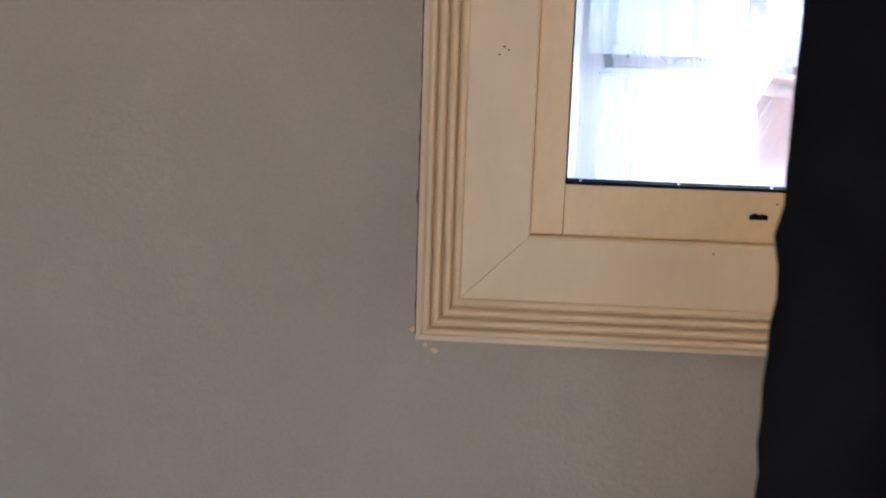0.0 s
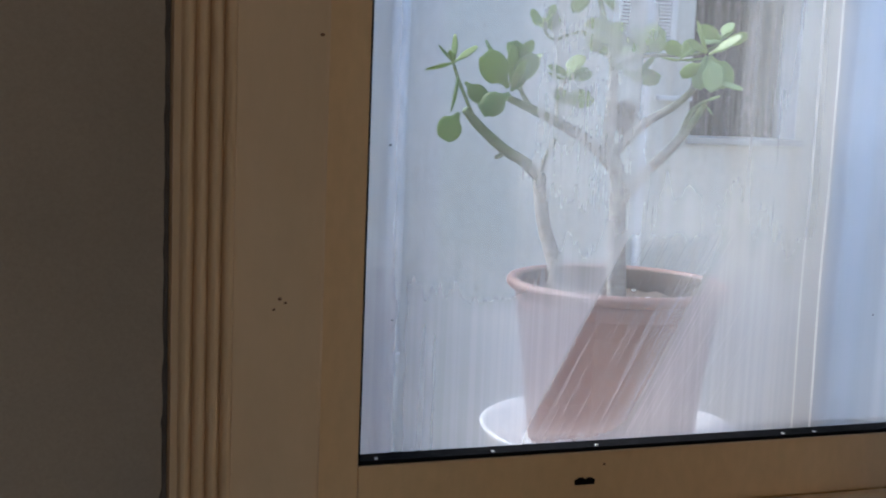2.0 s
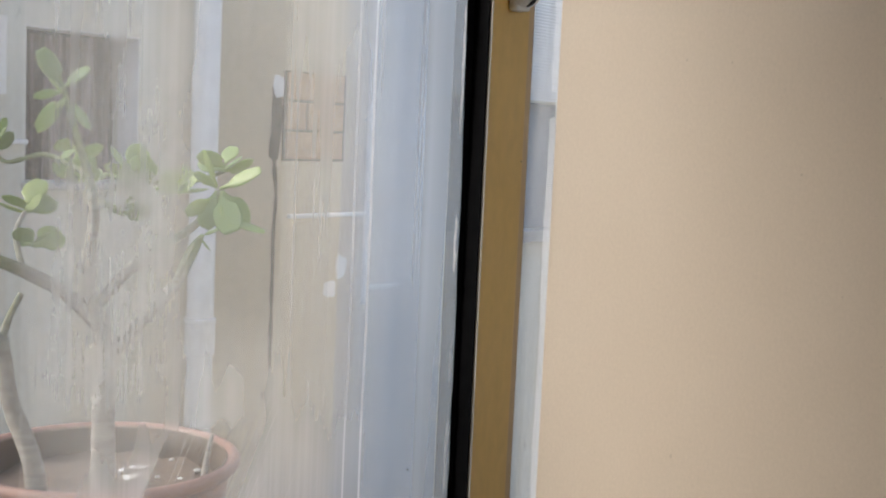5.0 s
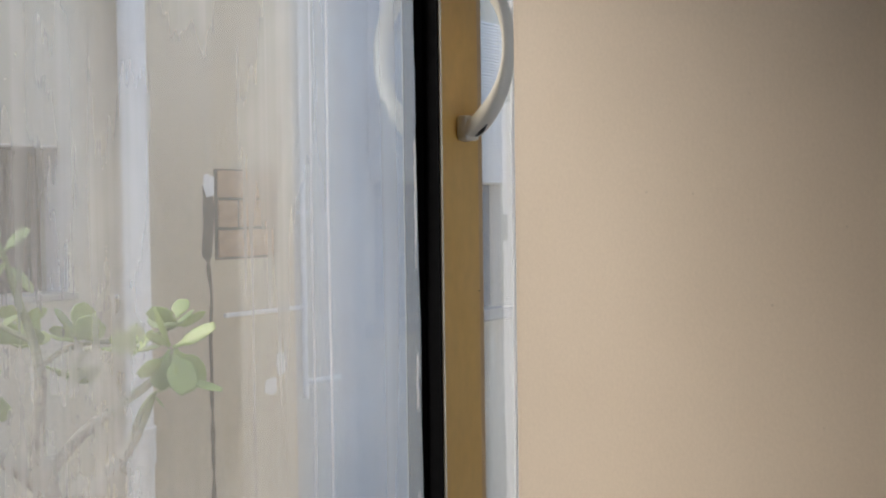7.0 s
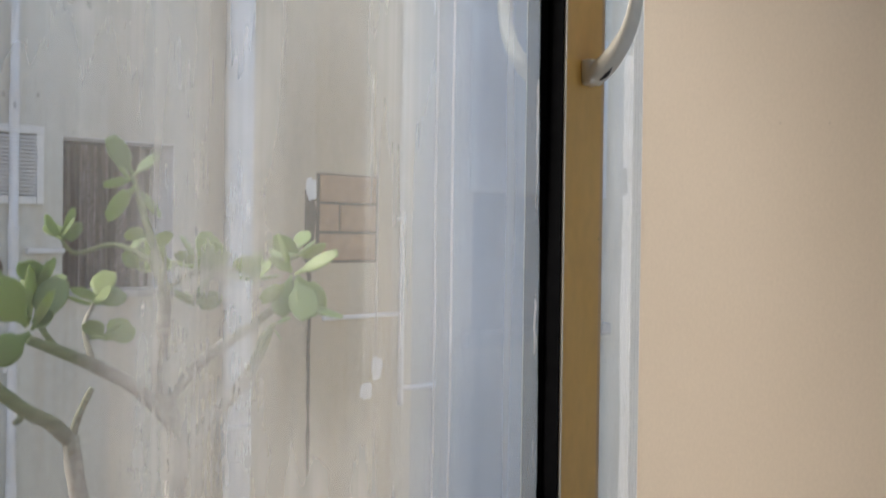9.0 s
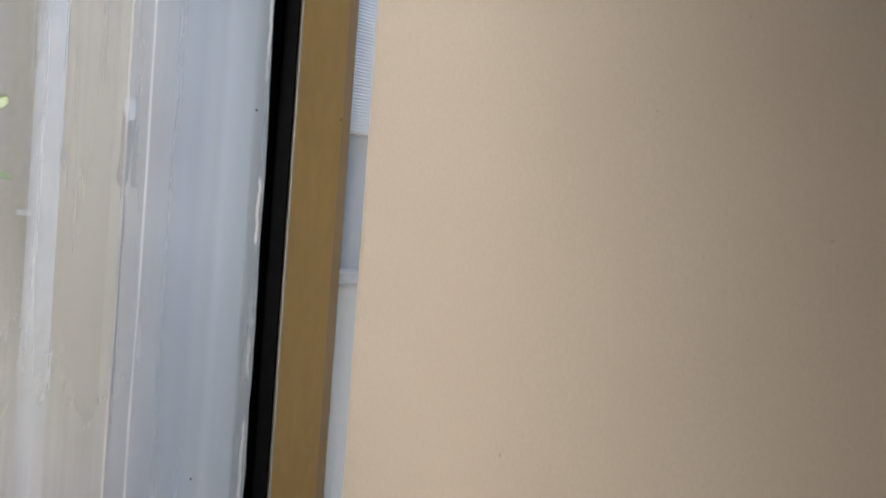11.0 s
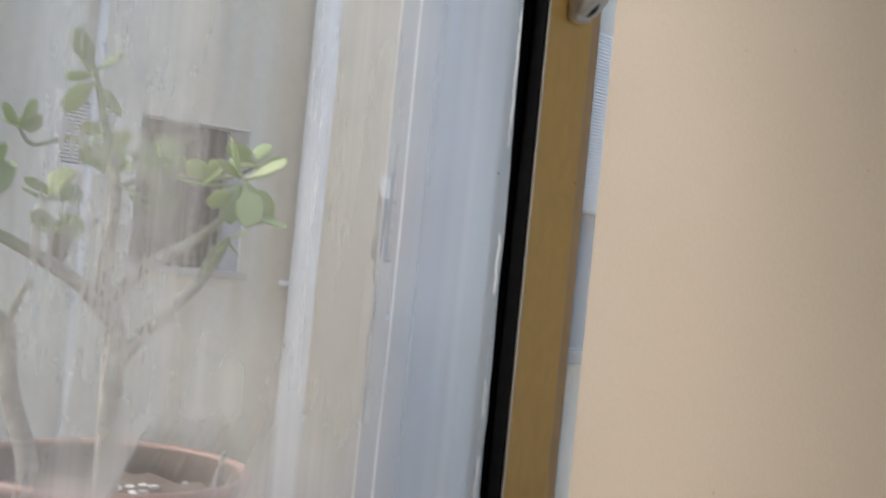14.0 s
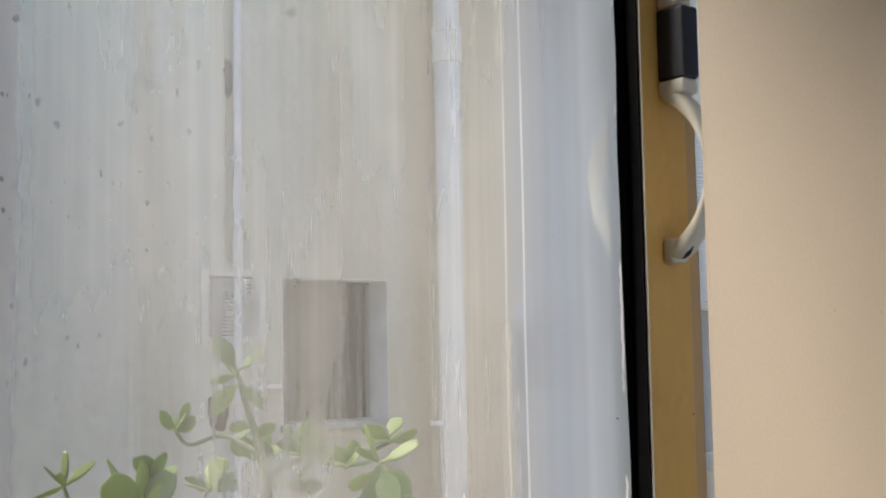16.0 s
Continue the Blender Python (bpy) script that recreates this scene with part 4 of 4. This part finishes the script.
wall_blot("paint_patch_low", 4.75, 0.596, 0.055, 0.05, 13, PIPEW, "white paint patch on the wall")

# the farther window: grey pane, sill, slatted shutter box above
fwd = thing("shutter_window", "grey window with a pale sill and slatted shutter above", "window", (6.5, YW, 0.88))
fi = Matrix.Translation((-6.5, -YW, -0.88))
part("pane", box(RW[0] + 0.002, RW[1] - 0.002, YW + 0.10, YW + 0.12, RW[2] + 0.002, RW[3] - 0.002), GREYBLIND, fwd).matrix_parent_inverse = fi
part("sill", box(RW[0] - 0.1, RW[1] + 0.1, YW - 0.06, YW + 0.099, RW[2] - 0.09, RW[2] - 0.001, 0.01), STONE, fwd).matrix_parent_inverse = fi
bm0 = box(RW[0] - 0.05, RW[1] + 0.05, -0.02, 0.0, 0, 0.017)
first = part("slat", bm0, PIPEW, fwd)
first.matrix_parent_inverse = fi
first.location = (0, YW - 0.002, 1.815)
for i in range(1, 54):
    o = new("slat", first.data)
    o.parent = fwd
    o.matrix_parent_inverse = fi
    o.location = (0, YW - 0.002, 1.815 + i * 0.022)

# ---------------------------------------------------------------- pot and plant on the ledge
PC = Vector((0.462, 0.309, 0))
LZ = 0.9005
sc = thing("saucer", "white plastic saucer under the flower pot", "saucer", (PC.x, PC.y, LZ))
part("dish", lathe([(0.148, 0.0), (0.158, 0.004), (0.186, 0.028), (0.190, 0.030), (0.190, 0.034), (0.183, 0.034), (0.155, 0.010), (0.0001, 0.009)], 56), WHITEPL, sc, smooth=True)

pot = thing("flower_pot", "large terracotta plastic flower pot with a rolled rim", "flower pot", (PC.x, PC.y, LZ + 0.0095))
part("body", lathe([(0.0001, 0.0), (0.114, 0.0), (0.119, 0.005), (0.141, 0.190), (0.144, 0.192), (0.149, 0.236), (0.1478, 0.236), (0.1435, 0.18), (0.0001, 0.178)], 64), TERRA, pot, smooth=True)
# soil colour on the lining also paints the shade inside the pot
part("inner_wall", lathe([(0.1452, 0.2385), (0.1462, 0.236), (0.1425, 0.1815), (0.1385, 0.1815), (0.1425, 0.236), (0.1430, 0.2385)], 64, ring=True), SOIL, pot, "soil-stained inside of the pot, its shade painted dark", True)
part("rim", lathe([(0.148, 0.225), (0.155, 0.226), (0.160, 0.231), (0.1605, 0.237), (0.157, 0.2415), (0.150, 0.2415), (0.145, 0.237), (0.144, 0.227)], 64, ring=True), TERRA, pot, "rolled pinkish rim", True)
bm = bmesh.new()
rs = []
for i in range(12):
    r = 0.0001 + 0.1405 * i / 11
    rs.append([bm.verts.new((r * math.cos(2 * math.pi * k / 48), r * math.sin(2 * math.pi * k / 48), 0.204 + 0.010 * noise.noise(Vector((r * 30 * math.cos(k / 7.6), r * 30 * math.sin(k / 7.6), 2))))) for k in range(48)])
for a, b in zip(rs, rs[1:]):
    for k in range(48):
        bm.faces.new((a[k], a[(k + 1) % 48], b[(k + 1) % 48], b[k]))
part("soil", bm, SOIL, pot, "dark dry potting soil", True)

rp = random.Random(9)
for i in range(26):
    a, r = rp.uniform(-1.6, 0.9), rp.uniform(0.03, 0.125)
    bm = bmesh.new()
    bmesh.ops.create_icosphere(bm, subdivisions=1, radius=rp.uniform(0.003, 0.006))
    for v in bm.verts:
        v.co = Vector((v.co.x * 1.2 + r * math.cos(a), v.co.y + r * math.sin(a), v.co.z * 0.6 + 0.208))
    part("pebble", bm, WHITEPL if i % 2 else STONE, pot)

plant = thing("jade_plant", "jade plant with bare grey limbs and few fleshy leaves", "plant", (0.468, 0.313, 1.100))
ji = Matrix.Translation((-0.49, -0.335, -1.10))


def limb(name, pts, radii, label=""):
    p = part(name, tube(pts, [r * 0.62 for r in radii], 12, 6, wob=0.10), BARK, plant, label, True)
    p.matrix_parent_inverse = ji
    return p


limb("trunk", [(0.478, 0.318, 1.095), (0.473, 0.314, 1.160), (0.461, 0.299, 1.235), (0.456, 0.296, 1.300), (0.444, 0.308, 1.350)], [0.024, 0.022, 0.020, 0.018, 0.015], "thick grey ringed trunk")
limb("branch", [(0.458, 0.298, 1.255), (0.478, 0.284, 1.295), (0.521, 0.259, 1.351), (0.551, 0.262, 1.385), (0.569, 0.266, 1.408)], [0.014, 0.012, 0.011, 0.009, 0.005])
limb("branch", [(0.524, 0.258, 1.352), (0.539, 0.252, 1.395), (0.564, 0.257, 1.412)], [0.006, 0.005, 0.004])
limb("branch", [(0.450, 0.302, 1.315), (0.423, 0.318, 1.347), (0.391, 0.332, 1.368), (0.345, 0.330, 1.388), (0.300, 0.326, 1.405)], [0.014, 0.013, 0.012, 0.010, 0.008])
limb("branch", [(0.444, 0.308, 1.340), (0.441, 0.300, 1.390), (0.439, 0.292, 1.443), (0.434, 0.301, 1.490), (0.424, 0.311, 1.535), (0.417, 0.320, 1.575)], [0.013, 0.012, 0.010, 0.008, 0.006, 0.004])
limb("branch", [(0.448, 0.302, 1.330), (0.480, 0.280, 1.375), (0.519, 0.262, 1.404), (0.524, 0.218, 1.432), (0.513, 0.170, 1.468)], [0.012, 0.010, 0.009, 0.007, 0.005])
limb("branch", [(0.337, 0.331, 1.391), (0.323, 0.344, 1.420), (0.332, 0.357, 1.450)], [0.006, 0.005, 0.004])
limb("branch", [(0.380, 0.332, 1.372), (0.384, 0.356, 1.410), (0.402, 0.367, 1.435)], [0.006, 0.005, 0.004])
limb("branch", [(0.434, 0.299, 1.480), (0.410, 0.340, 1.500), (0.380, 0.367, 1.490), (0.367, 0.375, 1.505)], [0.005, 0.004, 0.004, 0.003])
limb("branch", [(0.437, 0.294, 1.450), (0.484, 0.294, 1.470), (0.541, 0.252, 1.475), (0.554, 0.209, 1.490)], [0.005, 0.005, 0.004, 0.003])
limb("stem", [(0.380, 0.298, 1.100), (0.374, 0.303, 1.168), (0.360, 0.325, 1.235), (0.354, 0.335, 1.302)], [0.019, 0.018, 0.016, 0.014], "thinner second stem")
limb("branch", [(0.355, 0.335, 1.296), (0.330, 0.332, 1.318), (0.300, 0.329, 1.334), (0.263, 0.326, 1.362), (0.236, 0.324, 1.388)], [0.013, 0.013, 0.012, 0.011, 0.009])
limb("branch", [(0.355, 0.335, 1.298), (0.359, 0.327, 1.325), (0.368, 0.318, 1.352)], [0.007, 0.006, 0.005])
limb("branch", [(0.300, 0.329, 1.334), (0.290, 0.327, 1.326), (0.284, 0.324, 1.325)], [0.006, 0.005, 0.004])
limb("stub", [(0.574, 0.258, 1.100), (0.576, 0.254, 1.140), (0.575, 0.243, 1.176)], [0.007, 0.006, 0.004], "dry cut stub")
limb("branch", [(0.260, 0.348, 1.372), (0.251, 0.360, 1.400), (0.246, 0.386, 1.430), (0.243, 0.400, 1.452)], [0.004, 0.004, 0.004, 0.003])


def leaf_mesh(notch=False):
    """A fleshy rounded spoon leaf, base at the origin, lying along +x."""
    bm = bmesh.new()
    n, seg = 12, 12
    rings = []
    for i in range(n + 1):
        s = i / n
        q = (s - 0.60) / 0.43
        w = 0.30 * math.sqrt(max(0.0, 1 - q * q)) if s > 0.28 else 0.055 + 0.55 * s * s * 4.0 * 0.55
        w = max(w, 0.045)
        if i == n:
            w = 0.15 if not notch else 0.20
        th = 0.10 * math.sin(math.pi * min(0.97, s + 0.08)) ** 0.6 + 0.015
        z = 0.10 * s * s
        rings.append([bm.verts.new((s - (0.10 if notch and i >= n - 1 and k in (0, 6) else 0), w * math.cos(2 * math.pi * k / seg), z + th * 0.5 * math.sin(2 * math.pi * k / seg) + 0.12 * w * abs(math.cos(2 * math.pi * k / seg)))) for k in range(seg)])
    for a, b in zip(rings, rings[1:]):
        for k in range(seg):
            bm.faces.new((a[k], a[(k + 1) % seg], b[(k + 1) % seg], b[k]))
    bm.faces.new(rings[0])
    bm.faces.new(rings[-1])
    bmesh.ops.recalc_face_normals(bm, faces=bm.faces)
    for f in bm.faces:
        f.smooth = True
    me = bpy.data.meshes.new("leaf")
    bm.to_mesh(me)
    bm.free()
    me.materials.append(LEAF)
    return me


LEAF_A, LEAF_B = leaf_mesh(), leaf_mesh(True)


def leaf(base, tip, width=1.0, twist=0.0, mesh=None):
    a, b = Vector(base), Vector(tip)
    d = b - a
    L = d.length
    x = d.normalized()
    z = Vector((0, 0, 1)) - x * x.z
    z = z.normalized() if z.length > 0.05 else Vector((0, -1, 0))
    y = z.cross(x)
    o = new("leaf", mesh or LEAF_A)
    m = Matrix((x, y, z)).transposed().to_4x4()
    m = Matrix.Translation(a) @ m @ Matrix.Rotation(radians(twist), 4, "X") @ Matrix.Diagonal((L, L * width, L, 1))
    o.parent = plant
    o.matrix_parent_inverse = ji
    o.matrix_basis = m
    return o


def rosette(c, n, size, tilt=0.3, seed=0, up=(0, 0, 1)):
    """Leaves in opposite pairs round a twig's end."""
    r = random.Random(seed)
    c = Vector(c)
    for i in range(n):
        a = i * 1.62 + r.uniform(-0.3, 0.3)
        e = tilt + 0.28 * (i // 2) + r.uniform(-0.15, 0.15)
        d = Vector((math.cos(a) * math.cos(e), math.sin(a) * math.cos(e), math.sin(e)))
        L = size * r.uniform(0.65, 1.05)
        b = c + Vector((0, 0, 0.004 * (i // 2)))
        leaf(b, b + d * L, r.uniform(1.15, 1.55), r.uniform(-65, 65))


# left star and the leaves under it
for d in ((-0.040, -0.006, -0.016), (0.038, 0.010, 0.020), (0.004, 0.0, 0.038), (-0.022, 0.012, 0.020), (-0.012, -0.014, 0.014)):
    leaf((0.243, 0.397, 1.452), Vector((0.243, 0.397, 1.452)) + Vector(d), 0.55, 20)
leaf((0.245, 0.384, 1.432), (0.238, 0.370, 1.385), 0.85, 80)
leaf((0.251, 0.370, 1.425), (0.279, 0.359, 1.398), 1.1, 70)
leaf((0.241, 0.362, 1.383), (0.222, 0.360, 1.345), 1.75, 75)
# cluster at the end of the left limb
leaf((0.300, 0.324, 1.412), (0.263, 0.328, 1.385), 1.25, 80, LEAF_B)
leaf((0.298, 0.325, 1.420), (0.260, 0.313, 1.462), 1.2, 75)
leaf((0.296, 0.329, 1.430), (0.265, 0.347, 1.478), 0.6, 20)
leaf((0.302, 0.328, 1.425), (0.309, 0.348, 1.475), 1.1, 60)
leaf((0.303, 0.322, 1.422), (0.338, 0.328, 1.462), 1.0, 40)
leaf((0.300, 0.320, 1.416), (0.309, 0.293, 1.452), 0.9, 10)
leaf((0.303, 0.326, 1.415), (0.319, 0.312, 1.432), 1.0, 60)
rosette((0.332, 0.357, 1.450), 4, 0.038, 0.5, 3)
rosette((0.402, 0.367, 1.435), 5, 0.040, 0.2, 5)
# top of the middle limb
leaf((0.417, 0.320, 1.575), (0.390, 0.323, 1.612), 0.8, 60)
leaf((0.418, 0.320, 1.570), (0.389, 0.330, 1.560), 0.85, 40)
leaf((0.418, 0.317, 1.562), (0.384, 0.311, 1.527), 1.0, 70)
leaf((0.420, 0.318, 1.560), (0.450, 0.322, 1.530), 0.9, 60)
leaf((0.418, 0.321, 1.574), (0.448, 0.317, 1.595), 0.7, 30)
leaf((0.417, 0.324, 1.570), (0.415, 0.359, 1.592), 0.8, 30)
rosette((0.367, 0.375, 1.505), 5, 0.040, 0.3, 8)
rosette((0.428, 0.311, 1.505), 3, 0.034, -0.1, 13)
# right cluster
leaf((0.513, 0.170, 1.468), (0.519, 0.153, 1.426), 1.2, 80)
leaf((0.513, 0.168, 1.470), (0.534, 0.156, 1.432), 1.2, 80)
leaf((0.512, 0.170, 1.472), (0.539, 0.132, 1.492), 0.6, 50)
leaf((0.511, 0.173, 1.470), (0.506, 0.191, 1.428), 1.0, 80)
leaf((0.511, 0.173, 1.474), (0.497, 0.186, 1.512), 0.45, 30)
leaf((0.511, 0.174, 1.473), (0.484, 0.178, 1.487), 0.8, 30)
leaf((0.516, 0.163, 1.440), (0.538, 0.127, 1.424), 0.45, 30)
leaf((0.511, 0.179, 1.462), (0.488, 0.193, 1.442), 1.0, 60)
rosette((0.554, 0.209, 1.490), 5, 0.040, 0.1, 21)
rosette((0.484, 0.294, 1.475), 6, 0.044, 0.1, 23)
leaf((0.569, 0.266, 1.408), (0.578, 0.262, 1.392), 0.5, 30)
leaf((0.564, 0.257, 1.412), (0.582, 0.249, 1.418), 0.6, 30)
rosette((0.467, 0.278, 1.440), 5, 0.040, 0.0, 31)
rosette((0.506, 0.229, 1.465), 5, 0.042, 0.1, 32)
rosette((0.445, 0.333, 1.470), 5, 0.038, 0.2, 33)
rosette((0.393, 0.334, 1.400), 4, 0.036, 0.3, 34)
